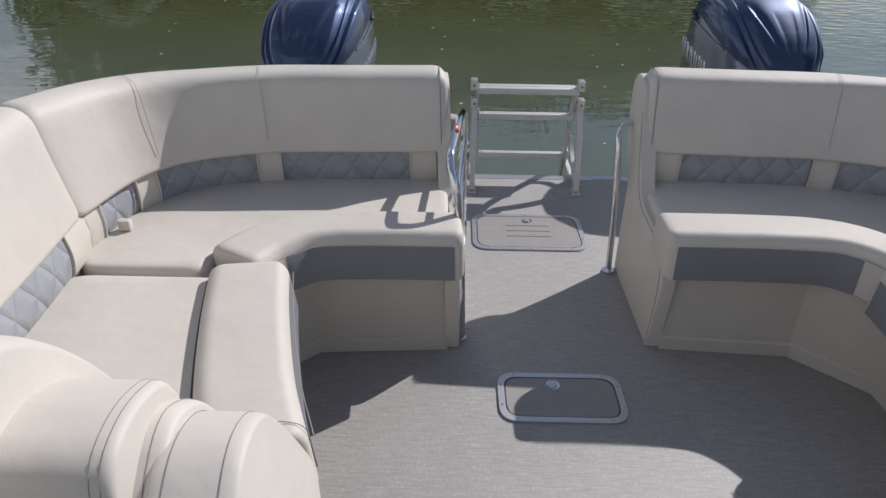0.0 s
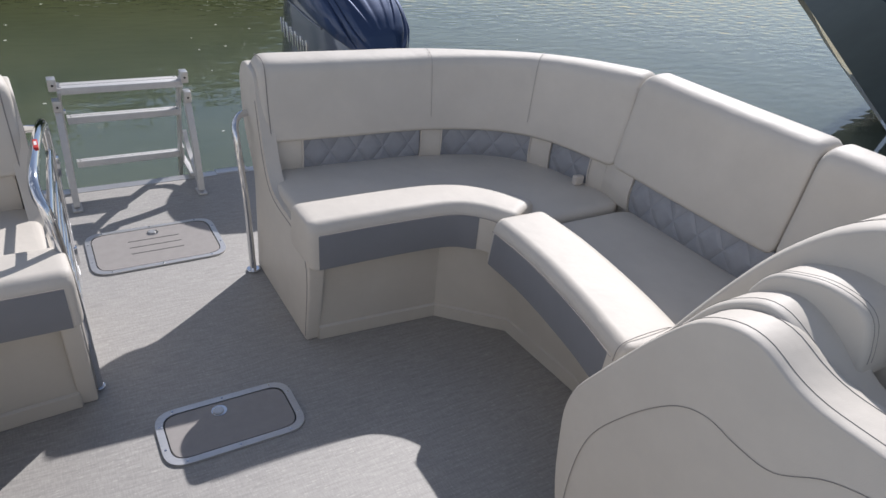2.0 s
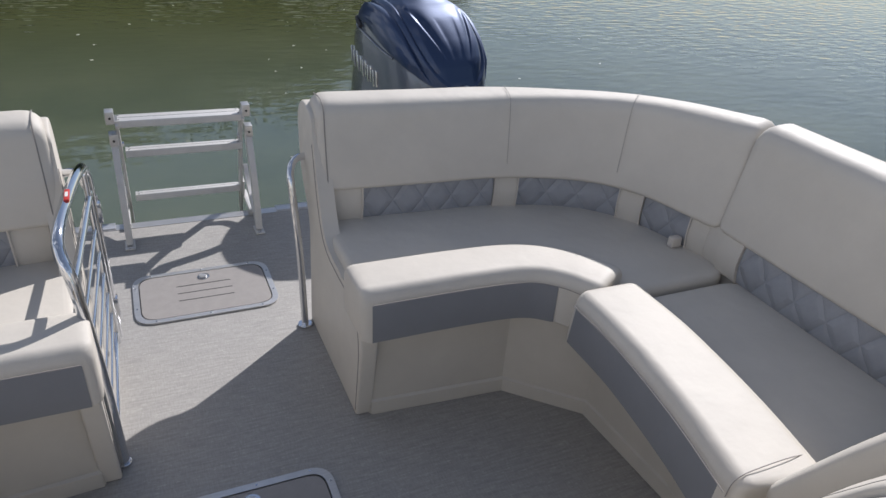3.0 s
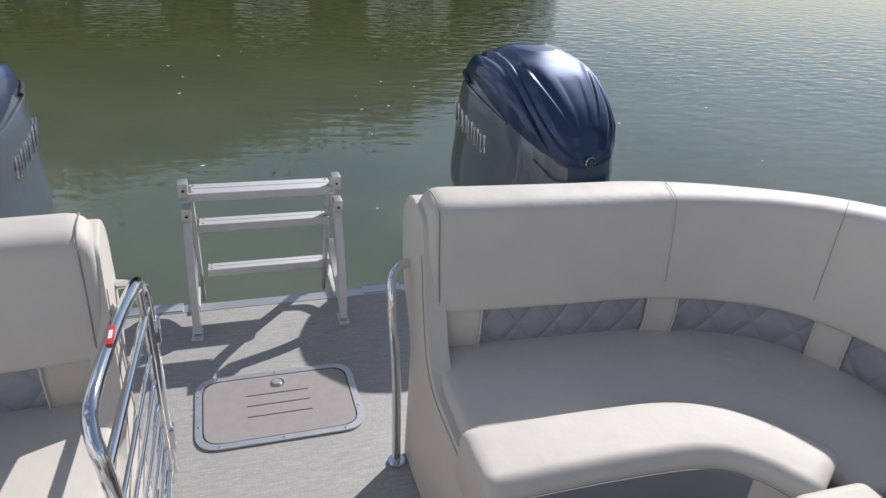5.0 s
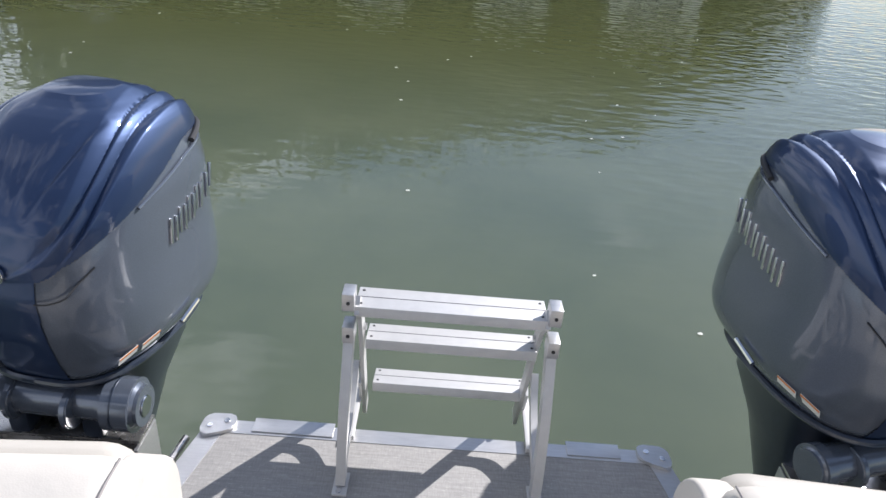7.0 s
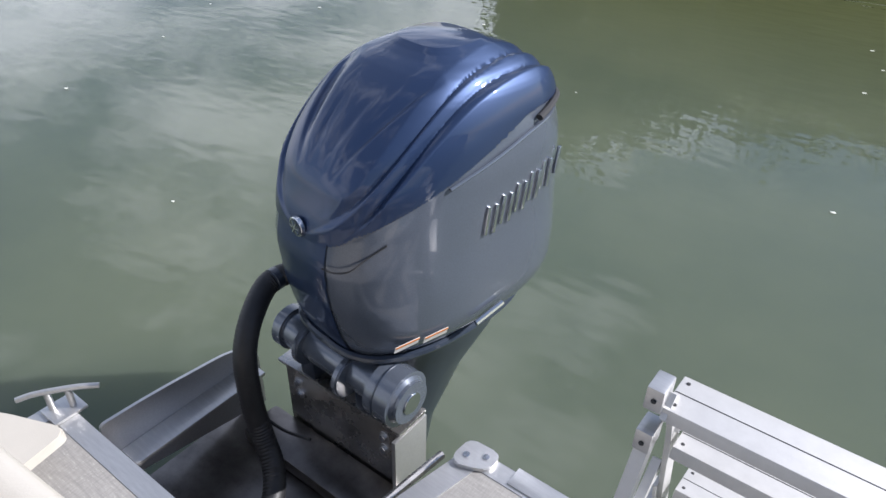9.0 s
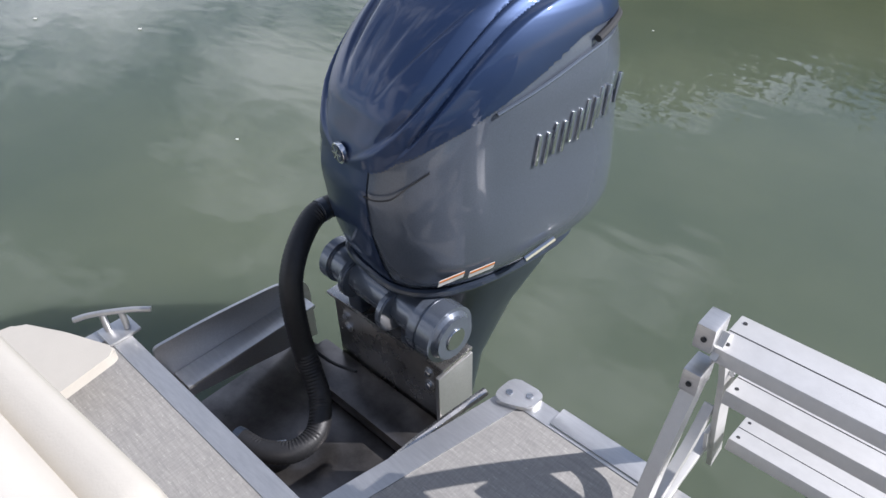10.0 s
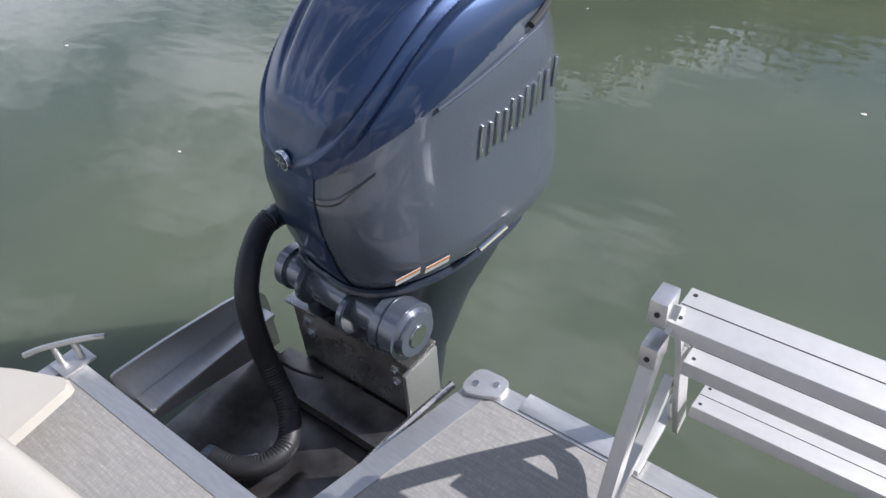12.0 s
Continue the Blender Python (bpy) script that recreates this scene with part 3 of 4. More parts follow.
def lounge(s):
    tagline = "cream vinyl corner lounge with grey quilted band, on the stern deck"
    e = thing("corner_lounge", (C + s * 1.0, 2.8, 0), tagline, "lounge seat", "corner lounges at the stern")

    def p(name, bm, mat, parent=None, label="", smooth=True):
        return part(name, mirror(bm, s, "back" in name or name == "stitched_seam"), mat, parent or e, label, smooth)

    base = p("base", prism([(0.368, 2.65), (0.81, 2.62), (1.01, 2.43), (1.03, 2.07), (0.96, 1.66), (1.66, 1.66), (1.62, 2.65), (1.40, 3.0), (1.0, 3.16), (0.368, 3.17)], 0.001, 0.335), PLASTIC, None, "moulded cream plastic seat base")
    p("kick_strip", sweep([(0.372, 2.648), (0.81, 2.618), (1.01, 2.428), (1.03, 2.07), (1.0, 1.68)], [(-0.006, 0.0015), (-0.006, 0.05), (0.001, 0.056), (0.001, 0.0015)], smooth=0), PLASTIC)
    wall = rounded([(2.655, 0.001), (2.61, 0.30), (2.645, 0.345), (2.73, 0.40), (3.0, 0.42), (3.08, 0.58), (3.15, 0.79), (3.28, 0.81), (3.335, 0.75), (3.31, 0.55), (3.19, 0.42), (3.20, 0.001)], [0.005, 0.04, 0.02, 0.05, 0.1, 0.08, 0.03, 0.04, 0.05, 0.1, 0.1, 0.005], 4)
    w = p("end_panel", sweep([(0.335, 0), (0.37, 0)], wall, cap=0.008, smooth=0), CREAM, None, "cream end panel beside the gate")
    p("stitched_seam", tube([(0.3265, y, z) for y, z in ((2.66, 0.02), (2.64, 0.28), (2.72, 0.375), (2.97, 0.40), (3.07, 0.5), (3.14, 0.72))], 0.0018, 5, 5), THREAD, w)
    p("rear_shell", sweep([(0.40, 3.075), *BACK[1:-1], (1.425, 2.55), (1.43, 2.2), (1.43, 1.3)], rounded([(0.08, 0.40), (0.14, 0.60), (0.18, 0.74), (0.20, 0.79), (0.25, 0.79), (0.262, 0.72), (0.23, 0.52), (0.12, 0.38)], [0.002, 0.05, 0.05, 0.03, 0.03, 0.05, 0.1, 0.02], 4), cap=0.045), PLASTIC, None, "cream moulded rear shell")

    # seat cushions
    seat = pad(rounded([(0.345, 2.70), (0.84, 2.74), (1.07, 2.53), (1.09, 2.425), (1.47, 2.425), (1.47, 2.58), (1.40, 2.84), (1.27, 3.0), (0.98, 3.10), (0.345, 3.13)], 0.1, 7), 0.335, 0.446, 0.022, 0.004)
    p("seat_cushion", seat, CREAM, None, "cream vinyl corner seat cushion")
    seat2 = pad(rounded([(0.95 if s > 0 else 0.92, 2.405), (1.49, 2.405), (1.49, 1.62), (0.86 if s > 0 else 0.78, 1.62)], 0.1, 7), 0.335, 0.438, 0.022, 0.004)
    p("side_seat_cushion", seat2, CREAM, None, "cream vinyl side seat cushion")

    # front bolsters: cream tops over grey fronts
    roll = rounded([(0.0, 0.325), (0.010, 0.46), (0.03, 0.488), (0.17, 0.488), (0.20, 0.465), (0.2, 0.325)], [0.01, 0.025, 0.03, 0.03, 0.03, 0.01], 4)
    front = rounded([(-0.003, 0.330), (0.008, 0.446), (0.02, 0.45), (0.02, 0.326)], 0.004, 2)
    path1 = [(0.345, 2.572), (0.62, 2.57), (0.80, 2.555), (0.885, 2.505), (0.935, 2.43)] if s > 0 else [(0.345, 2.572), (0.60, 2.57), (0.76, 2.555), (0.85, 2.495), (0.90, 2.42)]
    path2 = [(0.872, 2.405), (0.868, 2.2), (0.835, 1.95), (0.79, 1.745)] if s > 0 else [(0.82, 2.40), (0.79, 2.2), (0.74, 1.95), (0.685, 1.765)]
    wide = rounded([(0.0, 0.325), (0.010, 0.46), (0.03, 0.488), (0.205, 0.488), (0.235, 0.465), (0.235, 0.325)], [0.01, 0.025, 0.03, 0.03, 0.03, 0.01], 4)
    b1 = p("front_bolster", sweep(path1, roll, cap=0.03), CREAM, None, "cream rounded front cushion")
    p("front_band", sweep(path1[:-1], front), GREY, b1, "grey vinyl front band")
    b2 = p("side_bolster", sweep(path2, wide, cap=0.022), CREAM, None, "cream rounded side cushion")
    p("front_band", sweep(path2[:-1] + [(path2[-1][0] + 0.008, path2[-1][1] + 0.03)], front), GREY, b2, "grey vinyl front band")
    seam(s, b1, path1, 0.4535, -0.002)
    seam(s, b2, path2, 0.4535, -0.002)
    p("end_seam", tube([(path2[-1][0] + 0.005 + x, path2[-1][1] - 0.002, z) for x, z in ((0.0, 0.44), (0.01, 0.478), (0.05, 0.492), (0.16, 0.492), (0.21, 0.478), (0.225, 0.44))], 0.0011, 5, 4), THREAD, b2)

    # dark tubes drawn for the shade in the gaps behind both bolsters
    p("gap_shade", tube([(q.x, q.y, 0.446) for q in offset_path(path1, 0.2035)], 0.0045, 6, 0), SLOT, b1)
    p("gap_shade", tube([(q.x, q.y, 0.438) for q in offset_path(path2, 0.239)], 0.005, 6, 0), SLOT, b2)
    p("corner_filler", box(bmesh.new(), (1.462, 2.40, 0.336), (1.60, 2.60, 0.60), 0.02), CREAM)
    p("lumbar_strip", sweep([(1.432, 2.537), (1.43, 2.463)], rounded([(0.02, 0.435), (0.01, 0.50), (0.02, 0.575), (0.10, 0.575), (0.10, 0.435)], 0.01, 3), smooth=0), CREAM, None, "cream vinyl strip")

    # quilted band and strips
    band = lambda off, bulge: rounded([(off, 0.435), (off - bulge, 0.50), (off, 0.575), (0.10, 0.575), (0.10, 0.435)], [0.01, 0.08, 0.01, 0.0, 0.0], 3)
    for a, b, grey in ((0.0, 0.095, 0), (0.098, 0.565, 1), (0.568, 0.648, 0), (0.651, 1.0, 1), (1.003, 1.085, 0), (1.088, 1.27, 1), (1.273, 1.36, 0)):
        cut = length_cut(BACK, a, b)
        p("quilted_pad" if grey else "lumbar_strip", sweep(cut, band(0.03 if grey else 0.022, 0.012), smooth=0), QUILT if grey else CREAM, None, "grey diamond-stitched vinyl pad" if grey else "cream vinyl strip")
    for a, b, grey in ((0.0, 0.085, 0), (0.088, 0.84, 1)):
        cut = length_cut(SIDE, a, b)
        p("quilted_pad" if grey else "lumbar_strip", sweep(cut, band(0.02 if grey else 0.012, 0.014), smooth=0), QUILT if grey else CREAM, None, "grey diamond-stitched vinyl pad" if grey else "cream vinyl strip")

    # pale piping on both sides of each strip
    for d in (0.0965, 0.5665, 0.6495, 1.0015, 1.0865, 1.2715):
        q, r = length_cut(BACK, d, d + 0.01)[:2]
        t = (r - q).normalized()
        nrm = Vector((-t.y, t.x))
        p("piping", tube([(*(q + nrm * o), z) for o, z in ((0.016, 0.445), (0.0085, 0.50), (0.013, 0.565))], 0.0028, 6, 4), PIPING, None, "pale vinyl piping")

    # back cushions
    c1 = p("back_cushion", sweep([(0.38 if s > 0 else 0.376, 3.075), *BACK[1:]], CUSHION, cap=0.045), CREAM, None, "cream vinyl curved back cushion")
    side_back = [(o, z + 0.006) for o, z in CUSHION]
    c2 = p("side_back_cushion", sweep([(1.43, 2.47), (1.425, 2.2), (1.425, 1.84)], side_back, cap=0.03), CREAM, None, "cream vinyl side back cushion")
    c3 = p("side_back_cushion", sweep([(1.425, 1.775), (1.425, 1.3), (1.425, 0.7)], side_back, cap=0.03), CREAM, None, "cream vinyl side back cushion")
    for d in (0.60, 0.98):
        q, r = length_cut(BACK, d, d + 0.01)[:2]
        t = (r - q).normalized()
        nrm = Vector((-t.y, t.x))
        line = [(*(q + nrm * o), z) for o, z in ((0.008, 0.62), (0.0265, 0.74), (0.043, 0.83), (0.06, 0.868), (0.10, 0.8835), (0.15, 0.886))]
        p("stitched_seam", tube(line, 0.0008, 5, 3), THREAD, c1)
    for y, c in ((3.0785, c1),):
        line = [(0.362, y + o, z) for o, z in ((-0.001, 0.57), (0.03, 0.72), (0.05, 0.84), (0.075, 0.872), (0.12, 0.878), (0.17, 0.872))]
        p("stitched_seam", tube(line, 0.002, 5, 4), THREAD, c)
    return e


lounge_l, lounge_r = lounge(-1), lounge(1)


def rear_lounger(s):
    """The high-backed lounger in front of the corner lounge, its side panel towards the aisle."""
    uppers = []
    e = thing("lounger_back", (C + s * 1.0, 1.3, 0), "high cream vinyl lounger back with a curved side panel", "lounger", "high-backed loungers")

    def p(name, bm, mat, parent=None, label=""):
        if s < 0 and name not in ("arm_pillow", "high_back") and parent not in uppers:
            for v in bm.verts:
                v.co.x += 0.085
        return part(name, mirror(bm, s), mat, parent or e, label)

    def rim(owner, outline, u, low=0.5, r=0.0006):
        """A stitched seam along the upper edge of a swept outline, where its end begins to round off."""
        mid = sum((Vector(q) for q in outline), Vector((0, 0))) / len(outline)
        pts = [mid + (Vector(q) - mid) * 1.002 for q in outline]
        p("edge_seam", tube([(u, q.x, q.y) for q in pts if q.y > low], r, 5, 0), THREAD, owner)

    out = rounded([(1.57, 0.001), (1.65, 0.2), (1.675, 0.47), (1.58, 0.62), (1.49, 0.755), (1.41, 0.855), (1.31, 0.89), (1.21, 0.84), (1.10, 0.84), (0.55, 0.86), (0.55, 0.001)], [0.02, 0.15, 0.08, 0.1, 0.1, 0.08, 0.1, 0.08, 0.1, 0.05, 0.01], 5)
    sp = p("side_panel", sweep([(0.60, 0), (0.665, 0)], out, cap=0.022, smooth=0), CREAM, None, "cream vinyl side panel with a waved seam")
    wave = [(0.5765, y, z) for y, z in ((1.585, 0.03), (1.60, 0.25), (1.575, 0.42), (1.50, 0.55), (1.41, 0.655), (1.34, 0.69), (1.27, 0.684), (1.20, 0.69), (1.12, 0.75), (1.0, 0.79))]
    p("waved_seam", tube(wave, 0.0008, 5, 6), THREAD, sp)
    rim(sp, out, 0.60)
    rim(sp, out, 0.665)
    au, ac_out = 0.69, rounded([(1.62, 0.42), (1.56, 0.66), (1.45, 0.84), (1.35, 0.90), (1.26, 0.86), (1.19, 0.79), (0.9, 0.80), (0.9, 0.4)], 0.06, 5)
    ac = p("arm_cushion", sweep([(au, 0), (0.775 if s > 0 else 0.70, 0)], ac_out, cap=0.02, smooth=0), CREAM, None, "cream arm cushion")
    pu = (0.765, 0.90) if s > 0 else (0.80, 0.96)
    pil_out = rounded([(1.46, 0.82), (1.42, 0.90), (1.32, 0.935), (1.235, 0.925), (1.215, 0.84), (1.22, 0.78), (1.40, 0.78)], 0.04, 5)
    pil = p("arm_pillow", sweep([(pu[0], 0), (pu[1], 0)], pil_out, cap=0.014, smooth=0), CREAM, None, "small cream padded armrest with stitched sides")
    uppers.append(pil)
    for u in (pu[0], pu[0] + 0.012, pu[1]):
        rim(pil, pil_out, u, 0.83)
    hu = 0.90 if s > 0 else 0.97
    hb_out = rounded([(1.74, 0.43), (1.60, 0.70), (1.49, 0.88), (1.38, 1.00), (1.22, 1.07), (1.04, 1.07), (0.98, 0.95), (0.96, 0.43)], [0.05, 0.1, 0.1, 0.12, 0.1, 0.08, 0.1, 0.05], 5)
    hb = p("high_back", sweep([(hu, 0), (1.15, 0), (1.56, 0)], hb_out, cap=0.05), CREAM, None, "high rounded cream back cushion")
    p("base", prism([(0.67, 1.60), (1.66, 1.60), (1.66, 0.55), (0.67, 0.55)], 0.001, 0.43), PLASTIC, None, "moulded cream plastic base")
    uppers.append(hb)
    rim(hb, hb_out, hu)
    rim(hb, hb_out, hu + 0.014)
    rim(ac, ac_out, au, 0.6)
    return e


rear_lounger(-1)
rear_lounger(1)

# ---- gate and rails ----
gate = thing("boarding_gate", (0.205, 2.68, 0), "polished steel tube gate, swung open against the seat", "gate")
part("gate_frame", tube([(0.208, 2.68, 0.012), (0.20, 2.68, 0.30), (0.178, 2.70, 0.56), (0.160, 2.73, 0.635), (0.160, 2.79, 0.672), (0.180, 2.98, 0.685), (0.20, 3.14, 0.678), (0.205, 3.20, 0.655), (0.21, 3.228, 0.59), (0.212, 3.235, 0.3), (0.212, 3.235, 0.04)], 0.0145, 12, 6), CHROME, gate, "bent outer tube")
for z, rad in ((0.575, 0.010), (0.47, 0.006), (0.395, 0.006), (0.32, 0.006), (0.245, 0.006), (0.17, 0.006), (0.09, 0.009)):
    part("bar", tube([(0.208 - 0.03 * z / 0.6, 2.70, z), (0.211, 3.228, z)], rad, 10, 0), CHROME, gate)
part("inner_post", tube([(0.213, 3.185, 0.05), (0.208, 3.18, 0.60), (0.205, 3.165, 0.66)], 0.009, 10, 3), CHROME, gate)
for z in (0.16, 0.50):
    h = part("hinge", box(bmesh.new(), (0.196, 3.222, z - 0.035), (0.232, 3.255, z + 0.035), 0.006), CHROME, gate, "cast gate hinge")
    part("hinge_pin", disc((0.218, 3.258, z), (0, 0, 1), 0.008, 0.09, 12), TRIM, h)
part("latch_knob", disc((0.172, 2.70, 0.40), (1, 0, 0), 0.018, 0.03, 16, 0.005), RUBBER, gate, "black rubber latch knob")
part("foot", disc((0.208, 2.68, 0.006), (0, 0, 1), 0.02, 0.01, 16, 0.002), CHROME, gate)
tag = part("warning_label", box(bmesh.new(), (0.1715, 2.90, 0.690), (0.1845, 2.965, 0.7003), 0.003), RED, gate, "red warning label on the top tube")
part("print_panel", box(bmesh.new(), (0.1745, 2.918, 0.7001), (0.1815, 2.947, 0.7008)), WHITE, tag, "pale printed panel")



def grab_rail(points, wall, label):
    e = thing("grab_rail", points[0], label, "grab rail", "steel rails at the gate")
    part("tube", tube(points, 0.0125, 12, 6), CHROME, e)
    part("wall_flange", disc(wall, (1, 0, 0), 0.033, 0.007, 22, 0.002), CHROME, e)
    if points[0][2] < 0.1:
        part("foot_flange", disc((points[0][0], points[0][1], 0.006), (0, 0, 1), 0.026, 0.01, 20, 0.003), CHROME, e)
    return e


grab_rail([(0.825, 3.165, 0.004), (0.815, 3.17, 0.30), (0.80, 3.19, 0.52), (0.802, 3.215, 0.585), (0.825, 3.24, 0.615), (0.866, 3.25, 0.62)], (0.8625, 3.25, 0.62), "polished steel grab rail from the deck to the seat end")
grab_rail([(0.205, 3.205, 0.60), (0.195, 3.235, 0.625), (0.17, 3.25, 0.63), (0.125, 3.255, 0.625)], (0.1265, 3.255, 0.625), "short polished steel rail on the seat end")

# ---- boarding ladder ----
ladder = thing("boarding_ladder", (0.535, 3.93, 0), "anodised aluminium boarding ladder folded up on the stern", "ladder", "")


def yz_bar(x, pts, width, depth, smooth=5, taper=1.0):
    """A flat bar of that width across x, following points of (y, z)."""
    bm = bmesh.new()
    line = smooth_path([(y, z) for y, z in pts], smooth)
    rings = []
    for i, q in enumerate(line):
        d = (line[min(i + 1, len(line) - 1)] - line[max(i - 1, 0)]).normalized()
        nrm = Vector((-d.y, d.x)) * depth / 2
        rings.append([bm.verts.new((x + a * width / 2, q.x + b * nrm.x, q.y + b * nrm.y)) for a, b in ((-1, -1), (1, -1), (1, 1), (-1, 1))])
    for a, b in zip(rings, rings[1:]):
        for k in range(4):
            bm.faces.new((a[k], a[(k + 1) % 4], b[(k + 1) % 4], b[k]))
    bm.faces.new(rings[0][::-1])
    bm.faces.new(rings[-1])
    return bm


for x, s in ((0.272, -1), (0.805, 1)):
    leg = part("leg", yz_bar(x, [(3.945, 0.012), (3.965, 0.12), (4.0, 0.24), (4.055, 0.36), (4.09, 0.43)], 0.026, 0.042), LADDER, ladder, "curved standing leg")
    part("leg_cap", box(bmesh.new(), (x - 0.016, 4.045, 0.405), (x + 0.016, 4.10, 0.455), 0.004), TRIM, leg)
    screw(leg, (x, 4.0435, 0.428), 0.005, (0, 1, 0), "cap_screw", SLOT)
    part("foot_plate", box(bmesh.new(), (x - 0.02, 3.90, 0.0005), (x + 0.02, 3.98, 0.008), 0.002), LADDER, leg)
    screw(leg, (x - 0.002, 3.912, 0.0095), 0.008)
    xr = x - s * 0.018
    rail = part("side_rail", yz_bar(xr, [(4.085, 0.50), (4.15, 0.44), (4.20, 0.34), (4.25, 0.19), (4.30, 0.05), (4.35, -0.08)], 0.012, 0.05), LADDER, ladder, "curved folding side rail")
    part("rail_cap", box(bmesh.new(), (x - 0.02, 4.065, 0.49), (x + 0.013, 4.12, 0.542), 0.004), TRIM, rail)
    screw(rail, (x - 0.003, 4.0635, 0.516), 0.005, (0, 1, 0), "cap_screw", SLOT)
    part("brace", yz_bar(x, [(3.985, 0.05), (4.15, 0.12), (4.235, 0.20)], 0.02, 0.03), LADDER, ladder)
    part("lower_brace", box(bmesh.new(), (x - 0.012, 4.10, 0.012), (x + 0.012, 4.34, 0.028), 0.002), LADDER, ladder)
    part("pivot_bolt", disc((xr - s * 0.009, 4.19, 0.36), (1, 0, 0), 0.012, 0.012, 6), CHROME, rail)
    part("rail_hook", yz_bar(x - s * 0.01, [(4.26, 0.12), (4.285, 0.05), (4.30, 0.02)], 0.008, 0.05), LADDER, ladder)
for x0, x1, y0, y1, z0, z1 in ((0.284, 0.787, 4.078, 4.188, 0.500, 0.491), (0.306, 0.786, 4.155, 4.262, 0.342, 0.320), (0.317, 0.803, 4.285, 4.395, 0.078, 0.048)):
    tilt = math.degrees(math.atan2(z1 - z0, y1 - y0))
    m = Matrix.Translation(((x0 + x1) / 2, (y0 + y1) / 2, (z0 + z1) / 2)) @ pose(0, 0, 0, tilt)
    w, d = (x1 - x0) / 2, 0.056
    st = part("step", box(bmesh.new(), (-w, -d, -0.03), (w, d, 0), 0.003, m), LADDER, ladder, "ribbed aluminium tread")
    part("tread_groove", box(bmesh.new(), (-w + 0.002, 0.0, -0.0005), (w - 0.002, 0.0025, 0.0006), 0, m), SLOT, st)
    for sx in (-1, 1):
        for sy in (-1, 1):
            part("rivet", disc(m @ Vector((sx * (w - 0.014), sy * 0.036, 0.0005)), (0, 0, 1), 0.004, 0.002, 8), SLOT, st)


# ---- outboard engines ----
LEVELS = [(0.114, 0.191, 4.143, 4.637), (0.149, 0.233, 4.112, 4.727), (0.184, 0.268, 4.099, 4.829), (0.234, 0.280, 4.083, 4.862), (0.324, 0.277, 4.063, 4.871), (0.444, 0.269, 4.052, 4.866), (0.544, 0.269, 4.075, 4.853), (0.633, 0.269, 4.122, 4.843), (0.703, 0.261, 4.178, 4.822), (0.763, 0.247, 4.243, 4.792), (0.813, 0.218, 4.308, 4.741), (0.853, 0.152, 4.389, 4.659), (0.872, 0.06, 4.46, 4.578)]


def level(z):
    z = min(max(z, LEVELS[0][0]), LEVELS[-1][0])
    for a, b in zip(LEVELS, LEVELS[1:]):
        if z <= b[0]:
            t = (z - a[0]) / (b[0] - a[0])
            return [p + (q - p) * t for p, q in zip(a, b)]
    return list(LEVELS[-1])


def ring_point(lv, th, n=3.2):
    z, w, yf, yr = lv
    c, s = math.cos(th), math.sin(th)
    x = w * math.copysign(abs(s) ** (2 / n), s) * (1 - 0.13 * max(0, c))
    return Vector((x, (yf + yr) / 2 - (yr - yf) / 2 * math.copysign(abs(c) ** (2 / n), c), z))


NT = 400
PAINT_LINE = ((4.06, 92), (4.11, 76), (4.19, 69), (4.31, 62), (4.57, 47), (4.72, 43), (4.90, 41))


def around(q):
    """The angle of a point of the cowl from straight up, about a long axis inside it."""
    return math.degrees(math.atan2(abs(q.x), q.z - 0.5))


def paint_angle(y):
    for (a, u), (b, v) in zip(PAINT_LINE, PAINT_LINE[1:]):
        if y <= b:
            return u + (v - u) * max(0.0, (y - a) / (b - a))
    return PAINT_LINE[-1][1]


def sweep_line(q):
    """Above zero where the cowl is navy: over the line from the badge to the top rear corner, and down the nose."""
    nose = (0.098 - abs(q.x)) * 200 if q.y < 4.35 else -50.0
    return max(paint_angle(q.y) - around(q), nose)


def flutes(q):
    """How far the swept bands of the cowl stand proud there: two broad bands a side, then two short creases."""
    a = around(q)
    lower = paint_angle(q.y)
    first = min(lower - 2, 28 + 45 * math.exp(-(q.y - 4.11) / 0.15))
    second = min(first - 4, 17 + 41 * math.exp(-(q.y - 4.09) / 0.25))
    if a > lower or q.z < 0.43:
        return 0.0
    end = min(1.0, max(0.0, (4.90 - q.y) / 0.10)) * min(1.0, (q.z - 0.43) / 0.12)
    nose = min(1.0, max(0.0, (q.z - 0.51) / 0.22))
    nose = nose * nose * (3 - 2 * nose)
    end *= 0.15 + 0.85 * min(1.0, max(0.0, (q.z - 0.50) / 0.12))
    if a > first:
        t = (lower - a) / (lower - first)
        return 0.021 * min(1.0, (lower - first) / 14) * (t ** 0.8) * min(1.0, (1 - t) * 5.5) ** 0.8 * end
    if a > second:
        t = (first - a) / (first - second)
        return 0.018 * min(1.0, (first - second) / 9) * (t ** 0.7) * min(1.0, (1 - t) * 4) ** 0.8 * end
    d = 0.015 * min(1.0, (second - a) / 7) ** 0.8 * end * nose
    for mid, y0, y1, amount in ((23.5, 4.13, 4.40, 0.009), (9.0, 4.12, 4.30, 0.003)):
        fade = max(0.0, 1 - ((q.y - (y0 + y1) / 2) / ((y1 - y0) / 2)) ** 2)
        u = a - mid
        d -= amount * fade * (math.exp(-(u / 1.3) ** 2) if u > 0 else math.exp(-(u / 4.5) ** 2))
    return d


